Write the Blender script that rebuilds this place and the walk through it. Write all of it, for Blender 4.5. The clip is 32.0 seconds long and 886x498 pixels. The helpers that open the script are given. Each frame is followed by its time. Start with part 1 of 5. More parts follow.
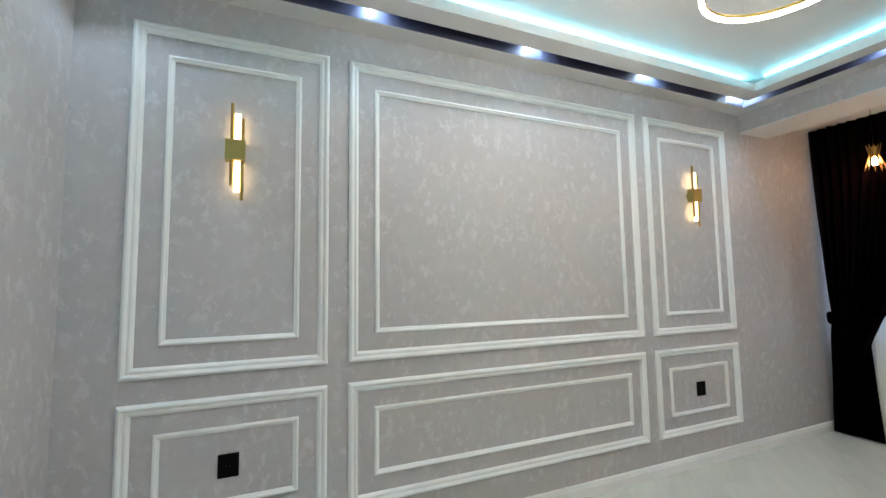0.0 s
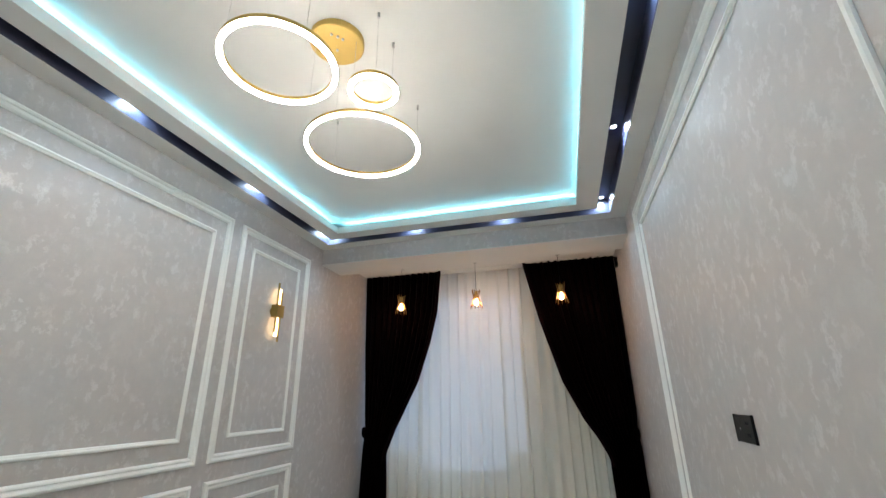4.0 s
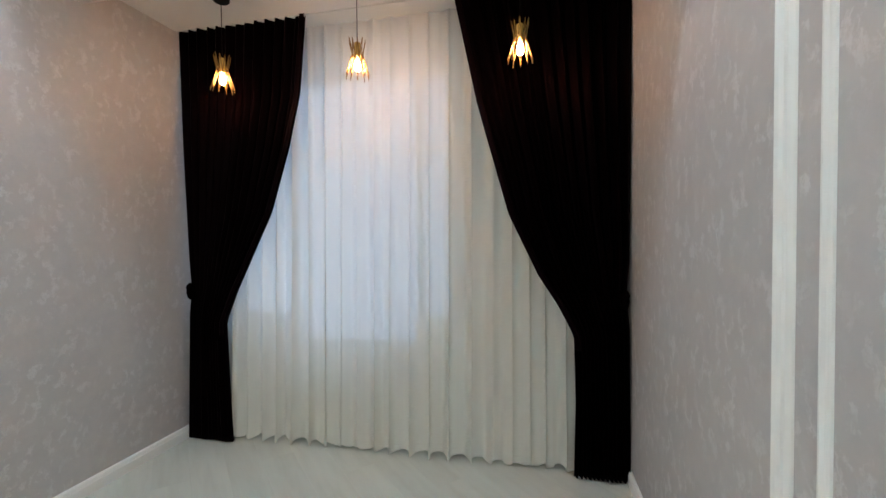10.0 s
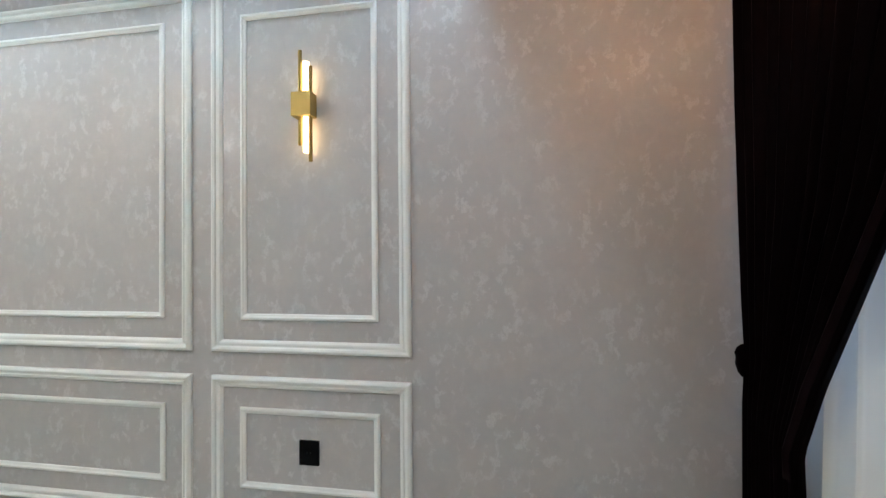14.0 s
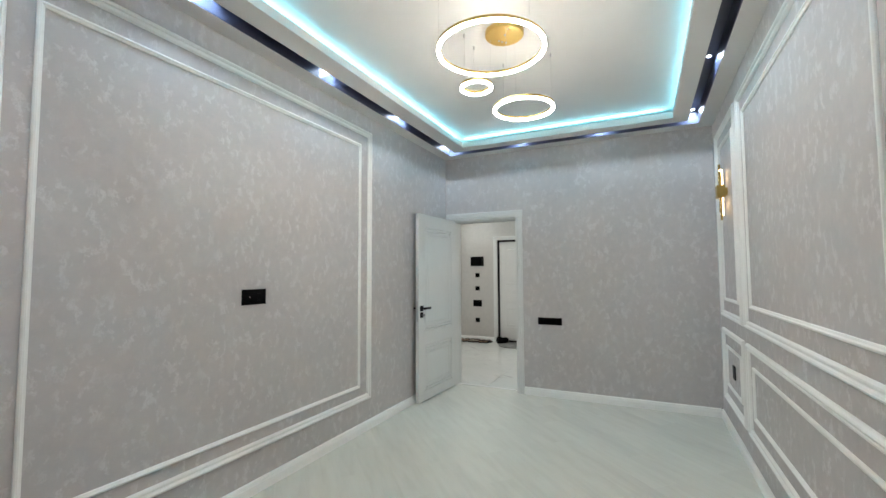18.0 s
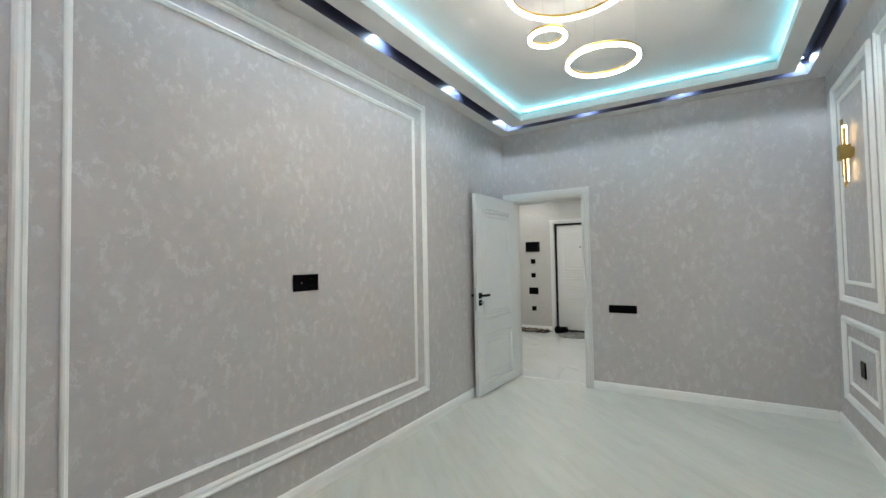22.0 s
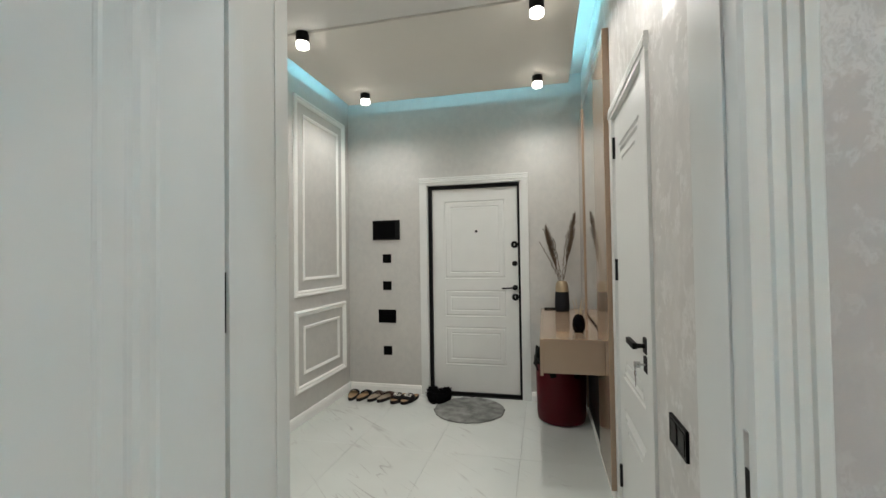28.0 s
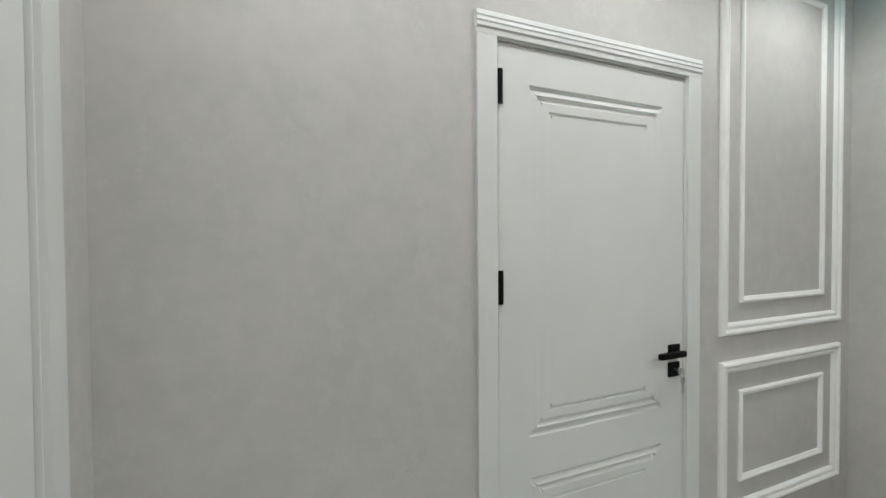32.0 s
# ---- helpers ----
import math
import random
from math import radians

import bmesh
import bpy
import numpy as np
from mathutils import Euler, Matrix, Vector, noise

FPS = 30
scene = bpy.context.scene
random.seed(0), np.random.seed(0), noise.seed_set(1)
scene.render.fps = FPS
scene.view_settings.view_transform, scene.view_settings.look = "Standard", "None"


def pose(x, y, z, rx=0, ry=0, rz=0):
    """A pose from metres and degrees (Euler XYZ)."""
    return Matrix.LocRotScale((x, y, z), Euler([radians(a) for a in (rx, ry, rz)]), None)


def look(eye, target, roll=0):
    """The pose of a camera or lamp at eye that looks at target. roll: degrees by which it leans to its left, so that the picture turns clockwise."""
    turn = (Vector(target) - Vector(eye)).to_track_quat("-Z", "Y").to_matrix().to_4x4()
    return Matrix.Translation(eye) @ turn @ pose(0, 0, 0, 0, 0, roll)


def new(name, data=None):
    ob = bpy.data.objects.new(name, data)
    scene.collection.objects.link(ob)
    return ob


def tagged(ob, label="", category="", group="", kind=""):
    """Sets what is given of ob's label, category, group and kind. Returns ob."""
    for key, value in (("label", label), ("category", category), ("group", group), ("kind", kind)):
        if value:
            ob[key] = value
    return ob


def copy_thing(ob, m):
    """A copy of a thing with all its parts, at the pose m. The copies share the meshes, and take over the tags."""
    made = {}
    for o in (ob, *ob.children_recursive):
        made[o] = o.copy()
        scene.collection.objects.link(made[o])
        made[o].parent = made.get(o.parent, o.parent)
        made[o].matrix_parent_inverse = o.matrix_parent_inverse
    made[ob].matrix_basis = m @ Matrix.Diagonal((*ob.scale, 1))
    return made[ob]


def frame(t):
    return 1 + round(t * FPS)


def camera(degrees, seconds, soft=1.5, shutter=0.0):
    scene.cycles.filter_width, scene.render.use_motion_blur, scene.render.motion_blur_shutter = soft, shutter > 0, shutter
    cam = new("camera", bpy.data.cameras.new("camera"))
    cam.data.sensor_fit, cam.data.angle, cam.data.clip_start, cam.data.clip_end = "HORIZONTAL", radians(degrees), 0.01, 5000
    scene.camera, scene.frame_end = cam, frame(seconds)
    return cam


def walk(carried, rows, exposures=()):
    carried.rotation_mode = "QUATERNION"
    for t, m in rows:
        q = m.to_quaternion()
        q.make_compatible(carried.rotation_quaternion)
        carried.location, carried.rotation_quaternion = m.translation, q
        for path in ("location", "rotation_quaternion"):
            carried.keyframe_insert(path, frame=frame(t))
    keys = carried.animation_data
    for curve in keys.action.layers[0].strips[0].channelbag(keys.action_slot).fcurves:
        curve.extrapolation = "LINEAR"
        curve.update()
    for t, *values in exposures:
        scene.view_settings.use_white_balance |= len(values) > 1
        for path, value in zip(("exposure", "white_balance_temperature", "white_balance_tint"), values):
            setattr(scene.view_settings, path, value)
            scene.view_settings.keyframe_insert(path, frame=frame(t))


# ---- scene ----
cam = camera(92.55, 32.0)
# seconds, eye x, y, z, yaw, pitch, roll
ROWS = [
    (0, 0.804, 0.632, 1.414, -23.15, 4.62, -0.82),
    (0.5, 0.788, 0.608, 1.436, -22.94, 7.46, -1.03),
    (1, 0.773, 0.615, 1.443, -25.47, 13.28, -0.87),
    (1.5, 0.767, 0.633, 1.460, -32.62, 16.07, -0.53),
    (2, 0.782, 0.669, 1.469, -42.90, 17.89, -0.27),
    (2.5, 0.830, 0.665, 1.432, -52.60, 18.94, -0.67),
    (3, 0.872, 0.661, 1.399, -61.51, 19.80, -0.87),
    (3.5, 0.906, 0.670, 1.387, -69.44, 20.38, -0.91),
    (4, 0.968, 0.661, 1.367, -74.78, 19.67, -0.79),
    (4.5, 1.016, 0.647, 1.346, -79.28, 13.46, -0.75),
    (6.5, 1.238, 0.622, 1.290, -83.37, 1.95, -0.42),
    (7, 1.420, 0.618, 1.304, -83.86, 0.85, -0.47),
    (7.5, 1.647, 0.643, 1.301, -84.31, 0.06, -0.50),
    (8, 1.917, 0.635, 1.312, -84.84, -0.47, -0.45),
    (8.5, 2.256, 0.555, 1.352, -84.45, -1.12, -0.41),
    (9, 2.586, 0.551, 1.368, -83.90, -1.63, -0.36),
    (9.5, 2.861, 0.581, 1.366, -83.54, -1.41, -0.38),
    (10, 3.175, 0.541, 1.393, -77.71, -1.42, -0.52),
    (10.5, 3.435, 0.586, 1.399, -70.47, -1.56, -1.05),
    (11, 3.730, 0.563, 1.350, -61.80, -0.28, -1.01),
    (11.5, 4.024, 0.565, 1.380, -51.68, -0.08, -1.00),
    (12, 4.243, 0.659, 1.370, -41.18, 0.10, -0.88),
    (12.5, 4.448, 0.764, 1.410, -30.88, -0.22, -0.50),
    (13, 4.668, 0.861, 1.426, -17.81, 0.11, -0.68),
    (13.5, 4.786, 1.025, 1.418, -3.58, 0.45, -0.69),
    (14, 4.856, 1.207, 1.432, 9.28, 0.74, -0.48),
    (14.5, 4.953, 1.402, 1.427, 23.79, 1.57, -0.58),
    (15, 4.910, 1.561, 1.419, 38.35, 1.76, -0.43),
    (15.5, 4.852, 1.735, 1.420, 53.28, 2.11, -0.49),
    (17.5, 4.861, 2.236, 1.399, 103.50, 3.18, -0.23),
    (18, 4.915, 2.309, 1.398, 115.39, 3.28, -0.25),
    (18.5, 4.955, 2.332, 1.395, 125.50, 3.35, -0.27),
    (19, 5.003, 2.322, 1.393, 134.01, 3.31, -0.26),
    (19.5, 5.032, 2.320, 1.386, 140.70, 3.34, -0.40),
    (20, 5.030, 2.328, 1.388, 144.24, 3.09, -0.56),
    (20.5, 4.991, 2.327, 1.378, 144.92, 2.93, -0.75),
    (21, 4.916, 2.290, 1.362, 139.76, 2.69, -1.06),
    (21.5, 4.824, 2.164, 1.375, 130.58, 2.12, -1.26),
    (22, 4.679, 2.061, 1.353, 121.77, 1.91, -1.04),
    (22.5, 4.442, 1.957, 1.364, 114.47, 1.70, -0.74),
    (23, 4.191, 1.785, 1.362, 108.81, 1.62, -0.58),
    (23.5, 3.921, 1.659, 1.359, 106.29, 1.49, -0.46),
    (24, 3.575, 1.547, 1.374, 105.14, 1.41, -0.59),
    (24.5, 3.217, 1.381, 1.372, 104.57, 1.47, -0.69),
    (25, 2.838, 1.241, 1.381, 104.29, 1.39, -0.59),
    (25.5, 2.463, 1.132, 1.385, 104.04, 1.51, -0.68),
    (27.5, 0.971, 0.713, 1.359, 103.06, 1.25, -0.67),
    (28, 0.616, 0.680, 1.349, 103.23, 1.27, -0.83),
    (28.5, 0.315, 0.581, 1.353, 103.04, 0.99, -0.88),
    (29, 0.057, 0.491, 1.388, 105.21, 0.37, -0.78),
    (29.5, -0.158, 0.456, 1.394, 110.96, 0.28, -0.70),
    (30, -0.327, 0.401, 1.390, 117.30, 0.14, -0.58),
    (30.5, -0.473, 0.320, 1.396, 125.20, 0.06, -0.53),
    (31, -0.599, 0.209, 1.411, 135.15, -0.14, -0.48),
    (31.5, -0.673, 0.090, 1.416, 146.84, -0.07, -0.43),
    (32, -0.689, -0.099, 1.457, 157.00, -1.15, -0.35),
]


def heading(x, y, z, yaw, pitch, roll):
    a, b = radians(yaw), radians(pitch)
    return look((x, y, z), (x - math.sin(a) * math.cos(b), y + math.cos(a) * math.cos(b), z + math.sin(b)), roll)


# seconds, stops, kelvin, tint
EXPOSURES = [
    (0, 0.12, 6500, 10), (1, 0.06, 6500, 10), (2, -0.03, 6500, 10), (3, -0.10, 6500, 10), (4, -0.08, 6500, 10), (6.5, 0.04, 6500, 10), (8, 0.12, 6500, 10), (10, 0.14, 6450, 10),
    (11, 0.12, 6400, 10), (13, 0.12, 6400, 10), (14, 0.12, 6450, 10), (15, 0.12, 6500, 10), (18, 0.06, 6500, 10), (21, 0.08, 6500, 10), (23, 0.04, 6500, 10), (25, 0.13, 6500, 10), (27.5, 0.12, 6650, 10),
    (28.5, 0.06, 6700, 10), (30, 0.02, 6500, 10), (31, -0.06, 6300, 10), (32, 0.10, 6250, 10),
]
walk(cam, [(r[0], heading(*r[1:])) for r in ROWS], EXPOSURES)

# ---- plan, metres: room x 0..6.02, y 0..2.96; hall west of x -0.22 ----
ROOM_N, ROOM_S, WINDOW_X, CEIL, CEIL_UP = 2.960, 0.018, 6.02, 2.859, 2.965
BEAM_X0, BEAM_X1, BEAM_Z, BAY_Z = 4.66, 5.06, 2.695, 2.835
WALL_W = -0.22
HALL_W, HALL_S, HALL_N, HALL_Z = -3.478, -1.292, 1.053, 2.835
HALL_E_SOUTH = -0.325
SLOT_TOP = 2.985

# ---- world ----
world = bpy.data.worlds.new("sky")
scene.world = world
world.use_nodes = True
sky = world.node_tree.nodes.new("ShaderNodeTexSky")
sky.sky_type, sky.sun_disc = "NISHITA", False
sky.sun_elevation, sky.sun_rotation = radians(35), radians(200)
world.node_tree.links.new(sky.outputs[0], world.node_tree.nodes["Background"].inputs[0])
world.node_tree.nodes["Background"].inputs[1].default_value = 0.10


def lamp(name, kind, place, power, colour, size=0.05, target=None, **more):
    data = bpy.data.lights.new(name, kind)
    data.energy, data.color = power, colour
    if kind == "AREA":
        data.shape = "RECTANGLE"
        data.size, data.size_y = size
    else:
        data.shadow_soft_size = size
    if kind == "SPOT":
        data.spot_size, data.spot_blend = radians(more["angle"]), more.get("blend", 0.4)
    ob = new(name, data)
    ob.matrix_world = look(place, target or (place[0], place[1], place[2] - 1))
    return ob


COOL, CYAN = (0.62, 0.81, 1.0), (0.22, 0.78, 1.0)
SPOTS = [(x, y) for y in (0.207, 2.780) for x in (0.207, 1.34, 2.40, 3.44, 4.475)] + [(x, y) for x in (0.207, 4.475) for y in (1.05, 1.91)]
for x, y in SPOTS:
    lamp("slot_spot_lamp", "SPOT", (x, y, SLOT_TOP - 0.012), 13, COOL, 0.016, angle=172, blend=1.0)
# LED strips lying on the ledge of the ceiling tray, shining up and inwards
for place, size, turn in (((2.355, 0.375, 2.935), (3.8, 0.012), 0), ((2.355, 2.650, 2.935), (3.8, 0.012), 180), ((0.37, 1.48, 2.935), (2.1, 0.012), -90), ((4.335, 1.48, 2.935), (2.1, 0.012), 90)):
    strip = lamp("cove_led_lamp", "AREA", place, 6, CYAN, size)
    strip.matrix_world = pose(*place, 0, 0, turn) @ pose(0, 0, 0, 125)
for place, size, turn in (((-2.49, -1.00, 2.893), (1.2, 0.012), 180), ((-3.02, -0.10, 2.893), (1.8, 0.012), 90), ((-2.49, 0.81, 2.893), (1.2, 0.012), 0)):
    strip = lamp("hall_led_lamp", "AREA", place, 2.5, (0.30, 0.80, 1.0), size)
    strip.matrix_world = pose(*place, 0, 0, turn) @ pose(0, 0, 0, 118)
HALL_SPOTS = [(-2.905, -0.845), (-2.925, 0.663), (-1.862, -0.832), (-1.874, 0.673), (-0.84, -0.83), (-0.84, 0.67)]
for x, y in HALL_SPOTS:
    lamp("hall_spot_lamp", "SPOT", (x, y, HALL_Z - 0.10), 23, (1.0, 0.985, 0.955), 0.035, angle=162, blend=0.7)
PENDANTS = [(5.40, 0.613), (5.40, 1.502), (5.40, 2.367)]

# ---- materials ----
def nodes_of(name):
    m = bpy.data.materials.new(name)
    m.use_nodes = True
    t = m.node_tree
    return m, t, t.nodes["Principled BSDF"]


def add(t, kind, **values):
    n = t.nodes.new(kind)
    for key, value in values.items():
        n.inputs[key].default_value = value
    return n


def coords(t, scale=(1, 1, 1), turn=(0, 0, 0), world_space=False):
    src = t.nodes.new("ShaderNodeNewGeometry").outputs["Position"] if world_space else t.nodes.new("ShaderNodeTexCoord").outputs["Object"]
    mp = t.nodes.new("ShaderNodeMapping")
    mp.inputs["Scale"].default_value, mp.inputs["Rotation"].default_value = scale, turn
    t.links.new(src, mp.inputs["Vector"])
    return mp.outputs["Vector"]


def ramp(t, source, stops):
    r = t.nodes.new("ShaderNodeValToRGB")
    while len(r.color_ramp.elements) < len(stops):
        r.color_ramp.elements.new(0.5)
    for e, (at, c) in zip(r.color_ramp.elements, stops):
        e.position, e.color = at, (*c, 1) if isinstance(c, tuple) else (c, c, c, 1)
    t.links.new(source, r.inputs["Fac"])
    return r.outputs["Color"]


def noise_of(t, vec, scale, detail=4.0, rough=0.55):
    n = add(t, "ShaderNodeTexNoise", Scale=scale, Detail=detail, Roughness=rough)
    t.links.new(vec, n.inputs["Vector"])
    return n.outputs["Fac"]


def bump(t, bsdf, height, strength, distance=0.002):
    b = add(t, "ShaderNodeBump", Strength=strength, Distance=distance)
    t.links.new(height, b.inputs["Height"])
    t.links.new(b.outputs["Normal"], bsdf.inputs["Normal"])


def plain(name, base, rough=0.5, metal=0.0, vary=0.06, scale=6.0, grain=180.0, relief=0.05, coat=0.0, shine=0.5):
    """A painted, moulded or metal surface with blotches, fine grain and uneven gloss."""
    m, t, b = nodes_of(name)
    v = coords(t, world_space=False)
    big, fine = noise_of(t, v, scale), noise_of(t, v, grain, 2.0)
    lo, hi = tuple(c * (1 - vary) for c in base), tuple(min(1.0, c * (1 + vary)) for c in base)
    t.links.new(ramp(t, big, ((0.3, lo), (0.7, hi))), b.inputs["Base Color"])
    t.links.new(ramp(t, big, ((0.3, max(0.03, rough - 0.06)), (0.7, min(1, rough + 0.06)))), b.inputs["Roughness"])
    b.inputs["Metallic"].default_value = metal
    b.inputs["Coat Weight"].default_value = coat
    b.inputs["Specular IOR Level"].default_value = shine
    bump(t, b, fine, relief, 0.001)
    return m


def glowing(name, colour, strength):
    m, t, b = nodes_of(name)
    b.inputs["Base Color"].default_value = (*colour, 1)
    b.inputs["Emission Color"].default_value = (*colour, 1)
    b.inputs["Emission Strength"].default_value = strength
    return m


def math_of(t, kind, a, b):
    n = t.nodes.new("ShaderNodeMath")
    n.operation = kind
    for k, v in enumerate((a, b)):
        if isinstance(v, (int, float)):
            n.inputs[k].default_value = v
        else:
            t.links.new(v, n.inputs[k])
    return n.outputs[0]


def wallpaper(name, base, fleck, gloss, cover=0.0, relief=0.35):
    """Vinyl wallpaper: cloudy ground under feathery upright dabs of pearl that shine against the light."""
    m, t, b = nodes_of(name)
    w = coords(t, (1, 1, 1), world_space=True)
    cloud, blotch = noise_of(t, w, 1.9, 3.0), noise_of(t, w, 15.0, 5.0, 0.62)
    warp = add(t, "ShaderNodeTexNoise", Scale=26.0, Detail=3.0, Roughness=0.6)
    t.links.new(w, warp.inputs["Vector"])
    bent = t.nodes.new("ShaderNodeMixRGB")
    bent.inputs["Fac"].default_value = 0.055
    t.links.new(w, bent.inputs[1])
    t.links.new(warp.outputs["Color"], bent.inputs[2])
    drawn = t.nodes.new("ShaderNodeMapping")
    drawn.inputs["Scale"].default_value = (1.0, 1.0, 0.62)
    t.links.new(bent.outputs[0], drawn.inputs["Vector"])
    hair = t.nodes.new("ShaderNodeMapping")
    hair.inputs["Scale"].default_value = (1.0, 1.0, 0.30)
    hair.inputs["Rotation"].default_value = (0.35, 0.35, 0)
    t.links.new(bent.outputs[0], hair.inputs["Vector"])
    dab = ramp(t, noise_of(t, drawn.outputs["Vector"], 23.0, 3.0, 0.55), ((0.525 - cover, 0.0), (0.595 - cover, 1.0)))
    bristle = ramp(t, noise_of(t, hair.outputs["Vector"], 150.0, 3.0, 0.6), ((0.34, 0.0), (0.54, 1.0)))
    area = ramp(t, noise_of(t, w, 5.5, 2.0), ((0.38, 0.15), (0.58, 1.0)))
    mask = math_of(t, "MULTIPLY", math_of(t, "MULTIPLY", dab, bristle), area)
    weave = noise_of(t, w, 420.0, 2.0)
    soft = t.nodes.new("ShaderNodeMixRGB")
    soft.inputs["Fac"].default_value = 0.6
    t.links.new(cloud, soft.inputs[1])
    t.links.new(blotch, soft.inputs[2])
    ground = ramp(t, soft.outputs[0], ((0.36, tuple(c * k for c, k in zip(base, (0.945, 0.95, 0.96)))), (0.64, tuple(c * k for c, k in zip(base, (1.055, 1.045, 1.035))))))
    mix = t.nodes.new("ShaderNodeMixRGB")
    t.links.new(mask, mix.inputs["Fac"])
    t.links.new(ground, mix.inputs[1])
    mix.inputs[2].default_value = (*fleck, 1)
    t.links.new(mix.outputs[0], b.inputs["Base Color"])
    t.links.new(ramp(t, mask, ((0.0, 0.58), (1.0, 0.58 - 0.26 * gloss))), b.inputs["Roughness"])
    t.links.new(ramp(t, mask, ((0.0, 0.16), (1.0, 0.16 + 0.84 * gloss))), b.inputs["Specular IOR Level"])
    b.inputs["IOR"].default_value = 2.0
    tilt = math_of(t, "MULTIPLY", mask, math_of(t, "MULTIPLY", noise_of(t, w, 75.0, 2.0), 1.6))
    bump(t, b, math_of(t, "ADD", tilt, math_of(t, "MULTIPLY", weave, 0.22)), relief, 0.0018)
    return m


def marble(name):
    """Polished porcelain with thin grey veins drawn out along one diagonal."""
    m, t, b = nodes_of(name)
    turned_v = coords(t, (1, 1, 1), (0, 0, -0.92), world_space=True)
    stretch = t.nodes.new("ShaderNodeMapping")
    stretch.inputs["Scale"].default_value = (0.34, 3.4, 1)
    t.links.new(turned_v, stretch.inputs["Vector"])
    v = coords(t, (1, 1, 1), world_space=True)

    def vein_set(scale, width, lo, hi):
        n = add(t, "ShaderNodeTexNoise", Scale=scale, Detail=2.0, Roughness=0.4, Distortion=0.0)
        t.links.new(stretch.outputs["Vector"], n.inputs["Vector"])
        line = ramp(t, n.outputs["Fac"], ((0.5 - width, 0.0), (0.5, 1.0), (0.5 + width * 0.6, 0.0)))
        fade = ramp(t, noise_of(t, v, 2.6 * scale, 2.0), ((lo, 0.0), (hi, 1.0)))
        mul = t.nodes.new("ShaderNodeMath")
        mul.operation = "MULTIPLY"
        t.links.new(line, mul.inputs[0])
        t.links.new(fade, mul.inputs[1])
        return mul.outputs[0]

    ground = ramp(t, noise_of(t, v, 1.3, 3.0), ((0.3, (0.60, 0.63, 0.60)), (0.7, (0.69, 0.71, 0.68))))
    last = ground
    for scale, width, lo, hi, tone in ((1.1, 0.007, 0.46, 0.60, 0.44), (2.3, 0.008, 0.48, 0.62, 0.50)):
        mix = t.nodes.new("ShaderNodeMixRGB")
        t.links.new(vein_set(scale, width, lo, hi), mix.inputs["Fac"])
        t.links.new(last, mix.inputs[1])
        mix.inputs[2].default_value = (tone, tone, tone * 0.97, 1)
        last = mix.outputs[0]
    t.links.new(last, b.inputs["Base Color"])
    b.inputs["Roughness"].default_value = 0.06
    return m


def laminate(name):
    """Pale washed oak boards; each board takes its own tone and its own stretch of grain."""
    m, t, b = nodes_of(name)
    info = t.nodes.new("ShaderNodeObjectInfo")
    v = coords(t, (1.0, 6.5, 1))
    shift = t.nodes.new("ShaderNodeVectorMath")
    shift.operation = "ADD"
    comb = t.nodes.new("ShaderNodeCombineXYZ")
    mul = t.nodes.new("ShaderNodeMath")
    mul.operation = "MULTIPLY"
    mul.inputs[1].default_value = 37.0
    t.links.new(info.outputs["Random"], mul.inputs[0])
    t.links.new(mul.outputs[0], comb.inputs[0])
    t.links.new(mul.outputs[0], comb.inputs[1])
    t.links.new(v, shift.inputs[0])
    t.links.new(comb.outputs[0], shift.inputs[1])
    grain, soft = noise_of(t, shift.outputs[0], 2.4, 6.0, 0.6), noise_of(t, shift.outputs[0], 0.9, 3.0)
    tone = ramp(t, grain, ((0.25, (0.60, 0.60, 0.525)), (0.5, (0.655, 0.66, 0.585)), (0.78, (0.69, 0.695, 0.62))))
    tint = ramp(t, soft, ((0.3, 0.90), (0.7, 1.0)))
    each = ramp(t, info.outputs["Random"], ((0.0, 0.94), (1.0, 1.0)))
    m1, m2 = t.nodes.new("ShaderNodeMixRGB"), t.nodes.new("ShaderNodeMixRGB")
    for n in (m1, m2):
        n.blend_type = "MULTIPLY"
        n.inputs["Fac"].default_value = 1.0
    t.links.new(tone, m1.inputs[1])
    t.links.new(tint, m1.inputs[2])
    t.links.new(m1.outputs[0], m2.inputs[1])
    t.links.new(each, m2.inputs[2])
    t.links.new(m2.outputs[0], b.inputs["Base Color"])
    t.links.new(ramp(t, grain, ((0.3, 0.36), (0.7, 0.28))), b.inputs["Roughness"])
    bump(t, b, grain, 0.12, 0.001)
    return m


def sheer_cloth(name):
    m, t, b = nodes_of(name)
    out = t.nodes["Material Output"]
    weave = noise_of(t, coords(t, (1, 1, 0.02)), 300.0, 2.0)
    b.inputs["Base Color"].default_value = (0.98, 0.95, 0.85, 1)
    b.inputs["Roughness"].default_value = 0.8
    bump(t, b, weave, 0.1, 0.001)
    tl = add(t, "ShaderNodeBsdfTranslucent", Color=(0.92, 0.92, 0.89, 1))
    tr = add(t, "ShaderNodeBsdfTransparent", Color=(1, 1, 1, 1))
    m1, m2 = t.nodes.new("ShaderNodeMixShader"), t.nodes.new("ShaderNodeMixShader")
    m1.inputs[0].default_value, m2.inputs[0].default_value = 0.32, 0.12
    t.links.new(b.outputs[0], m1.inputs[1])
    t.links.new(tl.outputs[0], m1.inputs[2])
    t.links.new(m1.outputs[0], m2.inputs[1])
    t.links.new(tr.outputs[0], m2.inputs[2])
    t.links.new(m2.outputs[0], out.inputs["Surface"])
    return m


